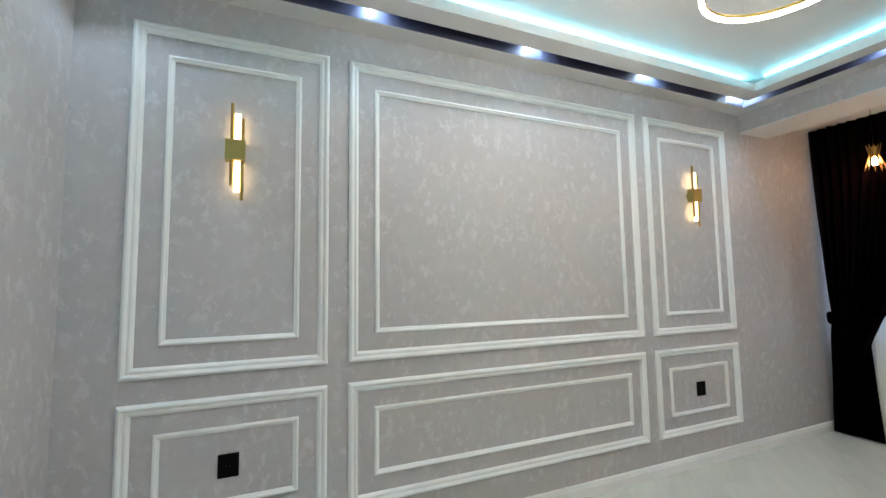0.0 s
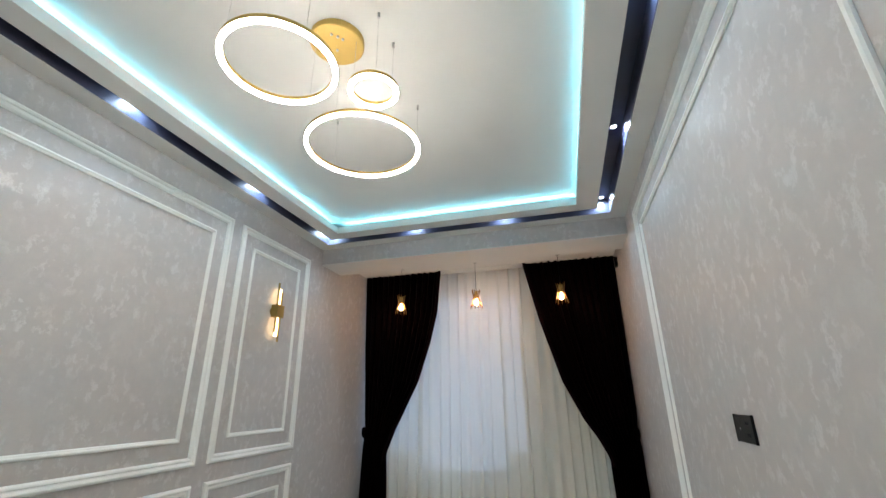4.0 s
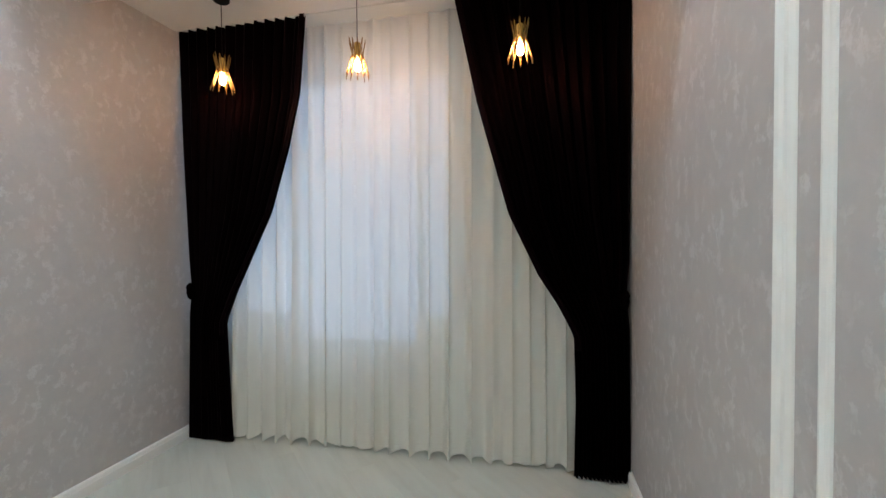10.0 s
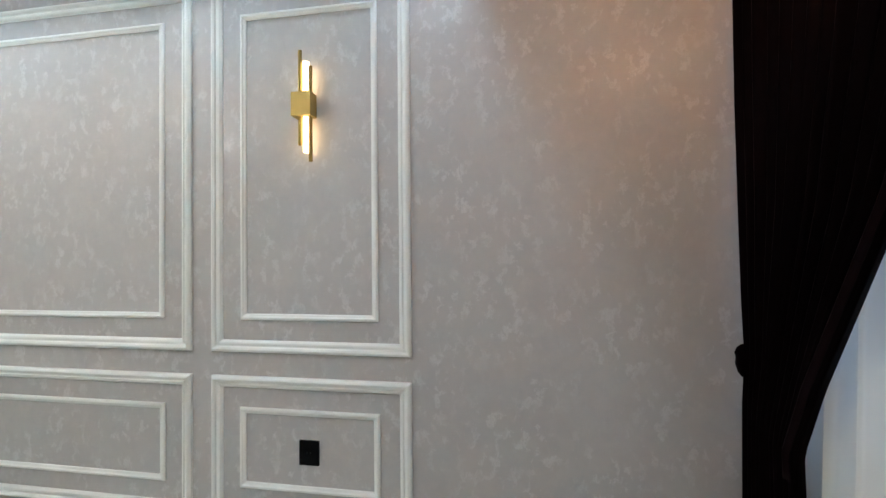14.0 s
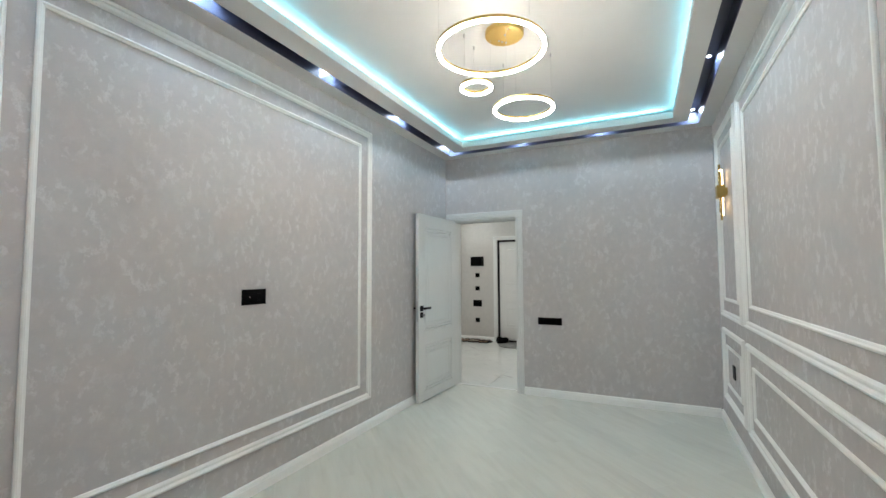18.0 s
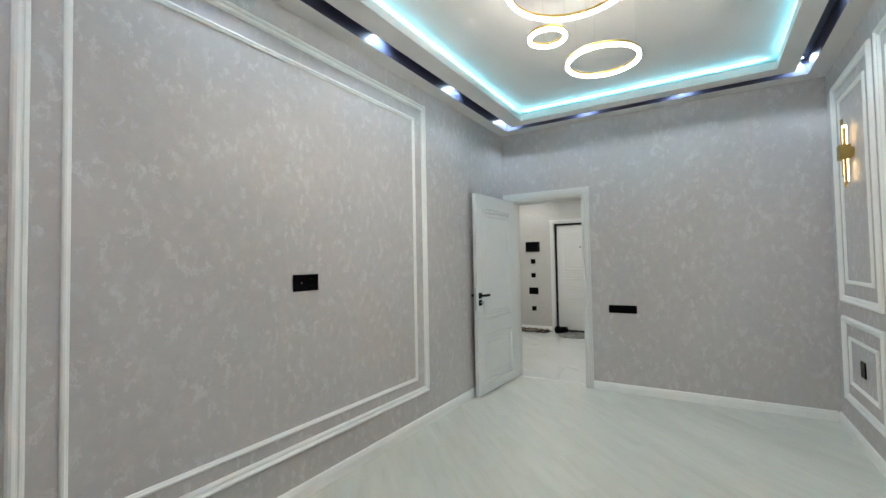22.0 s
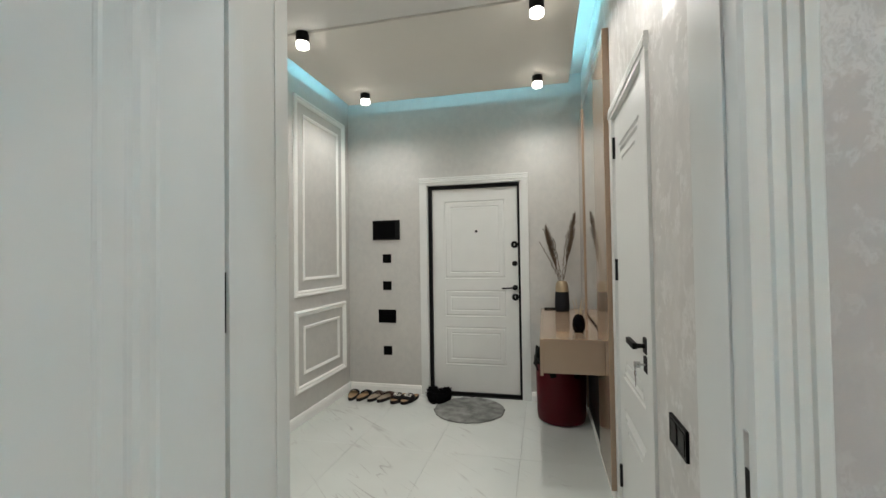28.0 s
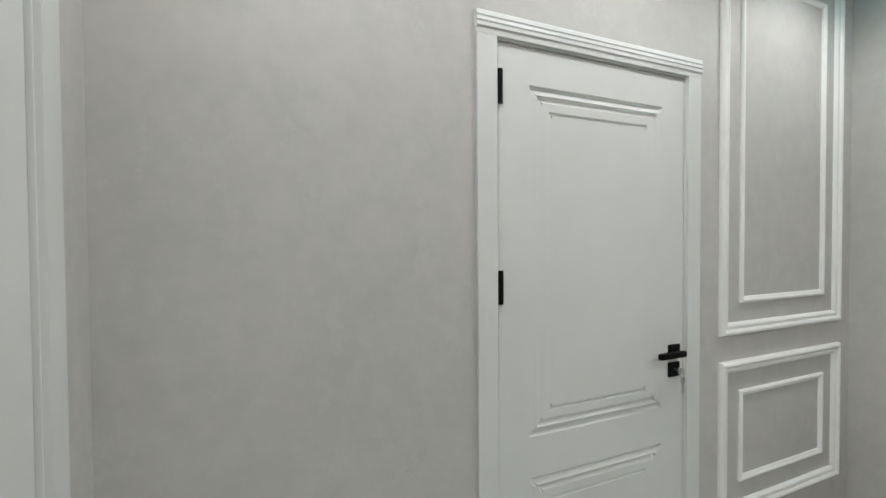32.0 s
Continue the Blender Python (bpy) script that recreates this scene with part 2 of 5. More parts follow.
# lift above 1 brightens colour and gloss, to paint in light the cloth catches
def satin(name, lift=1.0):
    m, t, b = nodes_of(name)
    v = coords(t, (1, 1, 1))
    streak = noise_of(t, coords(t, (60, 60, 3)), 6.0, 3.0)
    t.links.new(ramp(t, noise_of(t, v, 3.0), ((0.3, (0.0006 * lift, 0.0002 * lift, 0.0003 * lift)), (0.7, (0.0012 * lift, 0.0003 * lift, 0.0005 * lift)))), b.inputs["Base Color"])
    t.links.new(ramp(t, streak, ((0.3, 0.42), (0.7, 0.54))), b.inputs["Roughness"])
    b.inputs["Specular IOR Level"].default_value = 0.022 * lift
    b.inputs["Specular Tint"].default_value = (1.0, 0.55, 0.62, 1)
    bump(t, b, noise_of(t, coords(t, (1, 1, 1)), 500.0, 2.0), 0.08, 0.0005)
    return m


def glass(name, rough=0.0, tint=(1, 1, 1)):
    m, t, b = nodes_of(name)
    b.inputs["Base Color"].default_value = (*tint, 1)
    b.inputs["Transmission Weight"].default_value = 1.0
    b.inputs["Roughness"].default_value = rough
    b.inputs["IOR"].default_value = 1.45
    return m


PAPER = wallpaper("room_wallpaper", (0.508, 0.484, 0.477), (0.514, 0.491, 0.484), 1.0, 0.0, 0.08)
HALL_PAPER = wallpaper("hall_wallpaper", (0.53, 0.52, 0.495), (0.545, 0.535, 0.51), 0.1, 0.0, 0.06)
PEARL_PAPER = wallpaper("pearl_hall_wallpaper", (0.56, 0.545, 0.52), (0.60, 0.585, 0.56), 1.0, 0.02, 0.10)
WHITE = plain("white_satin_paint", (0.69, 0.70, 0.68), 0.40, vary=0.02, relief=0.02)
TRIM = plain("white_moulding_paint", (0.86, 0.86, 0.83), 0.45, vary=0.03, relief=0.03)
CEILING = plain("matt_ceiling_paint", (0.71, 0.705, 0.685), 0.85, vary=0.02, scale=3.0, relief=0.04)
HALL_CEILING = plain("satin_ceiling_panel", (0.72, 0.70, 0.65), 0.6, vary=0.02, scale=3.0, relief=0.03)
NAVY = plain("dark_slot_lining", (0.06, 0.066, 0.11), 0.35, vary=0.1)
BLACK = plain("black_plastic", (0.004, 0.004, 0.0042), 0.55, vary=0.1, shine=0.15)
BLACK_GLASS = plain("black_glass", (0.002, 0.002, 0.0024), 0.22, vary=0.05, relief=0.0, shine=0.07)
BLACK_METAL = plain("black_metal", (0.006, 0.006, 0.0065), 0.45, metal=0.0, shine=0.15)
BRASS = plain("brushed_brass", (0.40, 0.285, 0.095), 0.40, metal=1.0, vary=0.08, grain=300.0)
GOLD = plain("satin_gold", (0.62, 0.42, 0.13), 0.42, metal=0.85, vary=0.06)
STICK = plain("lacquered_gold_stick", (0.30, 0.165, 0.045), 0.38, metal=0.9, vary=0.08)
STEEL = plain("satin_steel", (0.55, 0.55, 0.55), 0.3, metal=1.0, vary=0.05)
TAUPE = plain("glossy_taupe_lacquer", (0.335, 0.237, 0.165), 0.10, vary=0.03, relief=0.0, coat=0.3)
MARBLE, BOARD = marble("polished_marble_tile"), laminate("washed_oak_laminate")
GROUT = plain("pale_grout", (0.60, 0.60, 0.58), 0.8)
# the hem's satin is the curtain's own, lightened to paint window light on it
SHEER, SATIN, SATIN_LIT_HEM = sheer_cloth("cream_sheer_cloth"), satin("dark_aubergine_satin"), satin("aubergine_lit_hem_satin", 2.6)
GLASS, MIRROR = glass("window_glass"), plain("mirror_silver", (0.90, 0.90, 0.88), 0.02, metal=1.0, vary=0.0, relief=0.0)
RING_GLOW = glowing("ring_diffuser", (1.0, 0.935, 0.85), 75.0)
ROD_GLOW = glowing("frosted_rod", (1.0, 0.74, 0.40), 6.5)
BULB_GLOW = glowing("filament_bulb", (1.0, 0.56, 0.30), 245.0)
SPOT_GLOW = glowing("spot_lens", (0.80, 0.92, 1.0), 18.0)
PUCK_GLOW = glowing("puck_diffuser", (1.0, 0.95, 0.86), 12.0)
LED_GLOW = glowing("led_strip", (0.35, 0.85, 1.0), 3.0)
FAR_WALL = plain("pale_plaster", (0.6, 0.6, 0.6), 0.9)


# ---- mesh helpers ----
def part(name, bm, material, parent=None, label="", smooth=False):
    me = bpy.data.meshes.new(name)
    bmesh.ops.recalc_face_normals(bm, faces=bm.faces[:])
    bm.to_mesh(me)
    bm.free()
    me.materials.append(material)
    if smooth:
        for p in me.polygons:
            p.use_smooth = True
        me.set_sharp_from_angle(angle=radians(35))
    ob = new(name, me)
    ob.parent = parent
    if label:
        ob["label"] = label
    return ob


def thing(name, label, category, place=(0, 0, 0), group="", kind=""):
    ob = new(name)
    ob.empty_display_size = 0.1
    ob.location = place
    return tagged(ob, label, category, group, kind)


def box(x0, y0, z0, x1, y1, z1, bevel=0.0, bm=None):
    bm = bm or bmesh.new()
    a, b = Vector((min(x0, x1), min(y0, y1), min(z0, z1))), Vector((max(x0, x1), max(y0, y1), max(z0, z1)))
    made = bmesh.ops.create_cube(bm, size=1, matrix=Matrix.Translation((a + b) / 2) @ Matrix.Diagonal((*(b - a), 1)))
    if bevel:
        edges = list({e for v in made["verts"] for e in v.link_edges})
        bmesh.ops.bevel(bm, geom=edges, offset=bevel, segments=2, profile=0.6, affect="EDGES")
    return bm


def rod(p, q, r, n=12, bm=None, r2=None):
    bm = bm or bmesh.new()
    p, q = Vector(p), Vector(q)
    m = Matrix.Translation((p + q) / 2) @ (q - p).to_track_quat("Z", "Y").to_matrix().to_4x4()
    bmesh.ops.create_cone(bm, cap_ends=True, segments=n, radius1=r, radius2=r if r2 is None else r2, depth=(q - p).length, matrix=m)
    return bm


def lathe(profile, n=32, bm=None, place=(0, 0, 0), close=True):
    """Turn (radius, height) pairs about the z axis."""
    bm = bm or bmesh.new()
    rings = []
    for r, z in profile:
        rings.append([bm.verts.new((place[0] + r * math.cos(2 * math.pi * k / n), place[1] + r * math.sin(2 * math.pi * k / n), place[2] + z)) for k in range(n)])
    for a, b in zip(rings, rings[1:]):
        for k in range(n):
            bm.faces.new((a[k], a[(k + 1) % n], b[(k + 1) % n], b[k]))
    if close:
        for ring in (rings[0], rings[-1]):
            bm.faces.new(ring)
    return bm


def loft(bm, loops, cap=True):
    """Join closed loops of points into one skin."""
    rows = [[bm.verts.new(p) for p in loop] for loop in loops]
    n = len(rows[0])
    for a, b in zip(rows, rows[1:]):
        for k in range(n):
            bm.faces.new((a[k], a[(k + 1) % n], b[(k + 1) % n], b[k]))
    if cap:
        bm.faces.new(rows[-1])
    return rows


def on_wall(origin, along, out):
    """A map from (u along the wall, v up, w out of it) to the world."""
    o, a, w = Vector(origin), Vector(along), Vector(out)
    return lambda u, v, d=0.0: o + a * u + Vector((0, 0, v)) + w * d


def strips(parent, at, u0, v0, u1, v1, profile, material, name="strip", sides="LTRB"):
    """Mitred strips round a rectangle on a wall; profile: (inset, height) pairs."""
    corner = lambda k, i: ((u0 + i, v0 + i), (u0 + i, v1 - i), (u1 - i, v1 - i), (u1 - i, v0 + i))[k % 4]
    for k, side in enumerate("LTRB"):
        if side not in sides:
            continue
        bm = bmesh.new()
        ends = []
        for c in (k, k + 1):
            ends.append([bm.verts.new(at(*corner(c, i), h)) for i, h in profile])
        n = len(profile)
        for j in range(n - 1):
            bm.faces.new((ends[0][j], ends[0][j + 1], ends[1][j + 1], ends[1][j]))
        for e in ends:
            bm.faces.new(e)
        part(name, bm, material, parent)


OUTER = ((0, -0.002), (0, 0.012), (0.006, 0.020), (0.014, 0.024), (0.022, 0.020), (0.026, 0.012), (0.032, 0.011), (0.036, 0.016), (0.044, 0.014), (0.052, 0.005), (0.054, -0.002))
INNER = ((0, -0.002), (0, 0.008), (0.005, 0.013), (0.012, 0.014), (0.018, 0.009), (0.022, 0.008), (0.027, 0.005), (0.028, -0.002))
CASING = ((0, -0.002), (0, 0.012), (0.003, 0.014), (0.018, 0.015), (0.021, 0.010), (0.024, 0.010), (0.027, 0.017), (0.039, 0.018), (0.042, 0.013), (0.045, 0.013), (0.048, 0.019), (0.060, 0.019), (0.063, 0.014), (0.085, 0.013), (0.087, -0.002))


def panel_moulding(at, u0, v0, u1, v1, inset, label):
    ob = thing("panel_moulding", label, "wall moulding", at(u0, v0, 0), group="wall mouldings", kind="structure")
    holder = lambda u, v, d=0.0: at(u, v, d) - ob.location
    strips(ob, holder, u0, v0, u1, v1, OUTER, TRIM, "outer_strip")
    a, b, c, d = inset if isinstance(inset, tuple) else (inset,) * 4
    strips(ob, holder, u0 + a, v0 + b, u1 - c, v1 - d, INNER, TRIM, "inner_strip")
    return ob


# ---- structure ----
def structure(name, bm, material, label, category, smooth=False):
    return tagged(part(name, bm, material, None, smooth=smooth), label, category, kind="structure")


def wall_with_openings(x0, y0, x1, y1, z1, holes, axis):
    """Boxes that leave the openings (start, end, bottom, top) free; axis is the wall's long one."""
    bm = bmesh.new()
    lo, hi = (x0, x1) if axis == "x" else (y0, y1)

    def slab(a, b, c, d):
        if b - a > 1e-4 and d - c > 1e-4:
            box(a, y0, c, b, y1, d, bm=bm) if axis == "x" else box(x0, a, c, x1, b, d, bm=bm)

    at = lo
    for a, b, c, d in sorted(holes):
        slab(at, a, 0, z1)
        slab(a, b, 0, c)
        slab(a, b, d, z1)
        at = b
    slab(at, hi, 0, z1)
    return bm


TOP = 3.1
structure("wall_north", wall_with_openings(-0.0, ROOM_N, WINDOW_X + 0.3, ROOM_N + 0.15, TOP, [], "x"), PAPER, "grey wallpapered long wall with pearl flecks and white moulding panels", "wall")
structure("wall_south", wall_with_openings(0.0, ROOM_S - 0.15, WINDOW_X + 0.3, ROOM_S, TOP, [], "x"), PAPER, "grey wallpapered long wall with pearl flecks and one large moulding panel", "wall")
DOOR_Y0, DOOR_Y1, DOOR_Z = 0.100, 0.975, 2.076
structure("wall_west", wall_with_openings(-0.11, ROOM_S - 0.15, 0.0, ROOM_N + 0.15, TOP, [(DOOR_Y0, DOOR_Y1, 0, DOOR_Z)], "y"), PAPER, "grey wallpapered end wall with the door to the hall", "wall")
WIN_Y0, WIN_Y1, WIN_Z0, WIN_Z1 = 1.12, 2.92, 0.80, 2.62
DOOR_B0, DOOR_B1, DOOR_BZ = 1.36, 2.38, 0.60
structure("wall_east", wall_with_openings(WINDOW_X, ROOM_S - 0.15, WINDOW_X + 0.3, ROOM_N + 0.15, TOP, [(WIN_Y0, DOOR_B0, WIN_Z0, WIN_Z1), (DOOR_B0, DOOR_B1, DOOR_BZ, WIN_Z1), (DOOR_B1, WIN_Y1, WIN_Z0, WIN_Z1)], "y"), CEILING, "white window wall behind the curtains", "wall")

# ceiling of the room: border, slot, inner frame and raised field in one mesh
bm = bmesh.new()


def ring_slab(x0, y0, x1, y1, w, z0, z1, bm):
    """A rectangular ring of width w inwards; w may be (west, south, east, north)."""
    a, b, c, d = w if isinstance(w, tuple) else (w,) * 4
    box(x0, y0, z0, x1, y0 + b, z1, bm=bm)
    box(x0, y1 - d, z0, x1, y1, z1, bm=bm)
    box(x0, y0 + b, z0, x0 + a, y1 - d, z1, bm=bm)
    box(x1 - c, y0 + b, z0, x1, y1 - d, z1, bm=bm)


ring_slab(0, ROOM_S, BEAM_X0, ROOM_N, (0.147, 0.130, 0.125, 0.128), CEIL, SLOT_TOP, bm)
ring_slab(0.267, 0.265, 4.415, 2.727, (0.147, 0.165, 0.130, 0.132), CEIL, 2.922, bm)
box(0.267, 0.265, CEIL_UP, 4.415, 2.727, TOP, bm=bm)
box(0, ROOM_S, SLOT_TOP + 0.012, BEAM_X0, 0.263, TOP, bm=bm)
box(0, 2.729, SLOT_TOP + 0.012, BEAM_X0, ROOM_N, TOP, bm=bm)
box(0, 0.263, SLOT_TOP + 0.012, 0.265, 2.729, TOP, bm=bm)
box(4.417, 0.263, SLOT_TOP + 0.012, BEAM_X0, 2.729, TOP, bm=bm)
box(BEAM_X1, ROOM_S, BAY_Z, WINDOW_X, ROOM_N, TOP, bm=bm)
structure("ceiling", bm, CEILING, "white stepped plasterboard ceiling with a raised lit field", "ceiling")
slot = thing("ceiling_slot", "dark navy recessed light slot round the ceiling", "light slot", (0, 0, 0), kind="structure")
for name, x0, y0, x1, y1, w, z0, z1 in (("slot_top", 0.143, 0.144, 4.539, 2.836, 0.128, SLOT_TOP, SLOT_TOP + 0.010), ("outer_lining", 0.1475, 0.1485, 4.5345, 2.8315, 0.003, CEIL + 0.003, SLOT_TOP), ("inner_lining", 0.2630, 0.2610, 4.4190, 2.7310, 0.0035, CEIL + 0.003, SLOT_TOP)):
    for a, b, c, d in ((x0, y0, x1, y0 + w), (x0, y1 - w, x1, y1), (x0, y0 + w, x0 + w, y1 - w), (x1 - w, y0 + w, x1, y1 - w)):
        part(name, box(a, b, z0, c, d, z1), NAVY, slot)
bm = box(BEAM_X0, ROOM_S, BEAM_Z + 0.006, BEAM_X1, ROOM_N, TOP)
structure("beam", bm, PAPER, "wallpapered ceiling beam before the window bay", "beam")
structure("beam_soffit", box(BEAM_X0 + 0.002, ROOM_S, BEAM_Z, BEAM_X1, ROOM_N, BEAM_Z + 0.006), CEILING, "white painted underside of the ceiling beam", "beam")

# window and balcony door behind the sheer curtain
win = thing("window_1", "white framed window with a glazed balcony door", "window", (WINDOW_X + 0.16, 1.89, WIN_Z0), kind="structure")


def wpart(name, y0, z0, y1, z1, d0, d1, mat):
    return part(name, box(d0, y0 - 1.89, z0 - WIN_Z0, d1, y1 - 1.89, z1 - WIN_Z0, 0.004), mat, win)


for a, b, c in ((WIN_Y0, DOOR_B0, WIN_Z0), (DOOR_B0, DOOR_B1, DOOR_BZ), (DOOR_B1, WIN_Y1, WIN_Z0)):
    f = 0.02
    for y0, z0, y1, z1 in ((a, c, a + f, WIN_Z1), (b - f, c, b, WIN_Z1), (a + f, c, b - f, c + f), (a + f, WIN_Z1 - f, b - f, WIN_Z1)):
        wpart("window_frame", y0, z0, y1, z1, -0.03, 0.04, WHITE)
    wpart("transom", a + f, 2.030, b - f, 2.052, -0.020, 0.020, WHITE)
    for z0, z1 in ((c + f, 2.030), (2.052, WIN_Z1 - f)):
        pane = wpart("pane", a + f, z0, b - f, z1, -0.004, 0.004, GLASS)
        pane.visible_shadow = False
for a, b, c in ((DOOR_B1 + 0.02, WIN_Y1, WIN_Z0), (WIN_Y0, DOOR_B0 - 0.02, WIN_Z0)):
    wpart("window_sill", a, c - 0.03, b, c + 0.002, -0.19, -0.03, WHITE)

# radiator under the middle window
ob = thing("radiator", "white panel radiator under the window behind the sheer", "radiator", (WINDOW_X - 0.03, (DOOR_B0 + DOOR_B1) / 2, 0.12))
part("panel", box(-0.085, -0.40, 0.0, -0.015, 0.40, 0.40, 0.008), WHITE, ob)
for k in range(20):
    part("fin", box(-0.092, -0.385 + 0.04 * k, 0.02, -0.085, -0.365 + 0.04 * k, 0.38, 0.003), WHITE, ob)
for y in (-0.34, 0.34):
    part("bracket", box(-0.015, y - 0.02, 0.05, 0.03, y + 0.02, 0.35, 0.002), STEEL, ob)

# bright evening sky outside the window
backdrop = part("backdrop", box(9.0, -5.0, -3.0, 9.05, 9.0, 7.0), glowing("evening_sky", (0.54, 0.71, 1.0), 1.15))
tagged(backdrop, "plain pale blue sky outside the window", "sky", kind="structure")

# floors
floor = structure("floor", box(-0.11, ROOM_S - 0.1, -0.12, WINDOW_X + 0.1, ROOM_N + 0.1, -0.012), GROUT, "pale washed oak laminate floor of the room", "floor")
hall_floor = structure("hall_floor", box(HALL_W - 0.1, HALL_S - 0.1, -0.12, -0.11, HALL_N + 0.3, -0.012), GROUT, "polished white marble tile floor of the hall", "floor")

BASE = ((0, 0.018), (0.055, 0.018), (0.062, 0.014), (0.066, 0.016), (0.072, 0.013), (0.076, 0.014), (0.082, 0.008), (0.085, 0.0))


def baseboard(p, q, out, label):
    """A stepped skirting board from p to q on the floor."""
    p, q, o = Vector((*p, 0)), Vector((*q, 0)), Vector((*out, 0))
    bm = bmesh.new()
    ends = [[bm.verts.new(e + Vector((0, 0, z)) + o * d) for z, d in ((0, -0.002), *BASE, (0.085, -0.002))] for e in (p, q)]
    for k in range(len(ends[0]) - 1):
        bm.faces.new((ends[0][k], ends[0][k + 1], ends[1][k + 1], ends[1][k]))
    for e in ends:
        bm.faces.new(e)
    return structure("baseboard", bm, TRIM, label, "baseboard")


for p, q, out in (((0.0, ROOM_N), (WINDOW_X, ROOM_N), (0, -1)), ((0.0, ROOM_S), (WINDOW_X, ROOM_S), (0, 1)), ((0, DOOR_Y1 + 0.044), (0, ROOM_N - 0.019), (1, 0)), ((WINDOW_X, ROOM_S + 0.019), (WINDOW_X, ROOM_N - 0.019), (-1, 0))):
    baseboard(p, q, out, "white stepped skirting board along the wallpapered wall")

# hall shell
HD_X0, HD_X1, HD_Z = -2.265, -1.376, 2.114
ND_X0, ND_X1, ND_Z = -1.744, -1.047, 2.075
ED_Y0, ED_Y1, ED_Z = -0.451, 0.486, 2.090
structure("hall_wall_south", wall_with_openings(HALL_W - 0.2, HALL_S - 0.12, -0.11, HALL_S, TOP, [(HD_X0, HD_X1, 0, HD_Z)], "x"), HALL_PAPER, "plain warm grey hall wall with a white door and moulding panels", "wall")
structure("hall_wall_west", wall_with_openings(HALL_W - 0.2, HALL_S, HALL_W, HALL_N + 0.12, TOP, [(ED_Y0, ED_Y1, 0, ED_Z)], "y"), HALL_PAPER, "plain warm grey hall wall round the entrance door", "wall")
structure("hall_wall_north", wall_with_openings(HALL_W, HALL_N, WALL_W, HALL_N + 0.12, TOP, [(ND_X0, ND_X1, 0, ND_Z)], "x"), PEARL_PAPER, "grey flecked hall wall with mirror unit and white door", "wall")
structure("hall_wall_east", wall_with_openings(WALL_W, -0.12, -0.11, HALL_N + 0.12, TOP, [(DOOR_Y0, DOOR_Y1, 0, DOOR_Z)], "y"), HALL_PAPER, "hall side of the wall round the room door", "wall")
structure("hall_wall_east_2", wall_with_openings(HALL_E_SOUTH, HALL_S, -0.11, -0.12, TOP, [(-1.075, -0.245, 0, DOOR_Z)], "y"), HALL_PAPER, "thicker end of the hall wall with another white door", "wall")
bm = box(HALL_W, HALL_S, 3.05, WALL_W, HALL_N, TOP)
structure("hall_ceiling", bm, CEILING, "white hall ceiling above the floating panel", "ceiling")
bm = box(-3.13, -1.11, HALL_Z, -1.857, 0.92, HALL_Z + 0.05, 0.003)
structure("hall_ceiling_panel", bm, HALL_CEILING, "floating satin ceiling panel edged with cyan light", "ceiling")
structure("hall_ceiling_near", box(-1.850, HALL_S, HALL_Z + 0.010, WALL_W, HALL_N, 3.05, 0.002), CEILING, "white plasterboard ceiling of the hall", "ceiling")
for p, q, out in (((HALL_W, HALL_S), (HD_X0 - 0.09, HALL_S), (0, 1)), ((HD_X1 + 0.09, HALL_S), (HALL_E_SOUTH, HALL_S), (0, 1)), ((HALL_W, HALL_S + 0.019), (HALL_W, -0.518), (1, 0)), ((HALL_W, 0.555), (HALL_W, HALL_N), (1, 0)), ((HALL_W + 0.019, HALL_N), (ND_X0 - 0.068, HALL_N), (0, -1)), ((ND_X1 + 0.068, HALL_N), (WALL_W - 0.03, HALL_N), (0, -1))):
    baseboard(p, q, out, "white stepped skirting board in the hall")
# added backing wall, out of view behind the shut entrance door
structure("unseen_outer_wall", box(HALL_W - 0.9, HALL_S - 0.6, -0.1, HALL_W - 0.8, HALL_N + 0.6, TOP), FAR_WALL, "unseen plain wall added behind the shut entrance door", "wall")


# ---- doors ----
def casing(at, u0, u1, top, label, width=0.072, reeded=False):
    """Flat or reeded sides that carry a reeded head board a little wider than the doorway."""
    ob = thing("door_casing", label, "door casing", at(u0, 0), kind="structure")
    holder = lambda u, v, d=0.0: at(u, v, d) - ob.location
    side = ((0.0, -0.002), (0.0, 0.010), (0.002, 0.012), (0.5, 0.0125), (0.998, 0.012), (1.0, 0.010), (1.0, -0.002))
    if reeded:
        side = [(i / 0.087, h - 0.001) for i, h in CASING]
    for a, b in ((u0 - width, u0), (u1 + width, u1)):
        bm = bmesh.new()
        ends = [[bm.verts.new(holder(a + (b - a) * s, v, h)) for s, h in side] for v in (0.0, top)]
        for j in range(len(side) - 1):
            bm.faces.new((ends[0][j], ends[0][j + 1], ends[1][j + 1], ends[1][j]))
        for e in ends:
            bm.faces.new(e)
        part("casing_side", bm, WHITE, ob, "reeded side board" if reeded else "plain flat side board")
    bm = bmesh.new()
    profile = [(top + width - i * width / 0.085, h) for i, h in CASING]
    ends = [[bm.verts.new(holder(u, v, h)) for v, h in profile] for u in (u0 - width - 0.003, u1 + width + 0.003)]
    for j in range(len(CASING) - 1):
        bm.faces.new((ends[0][j], ends[0][j + 1], ends[1][j + 1], ends[1][j]))
    for e in ends:
        bm.faces.new(e)
    part("casing_head", bm, WHITE, ob, "reeded head board")
    return ob


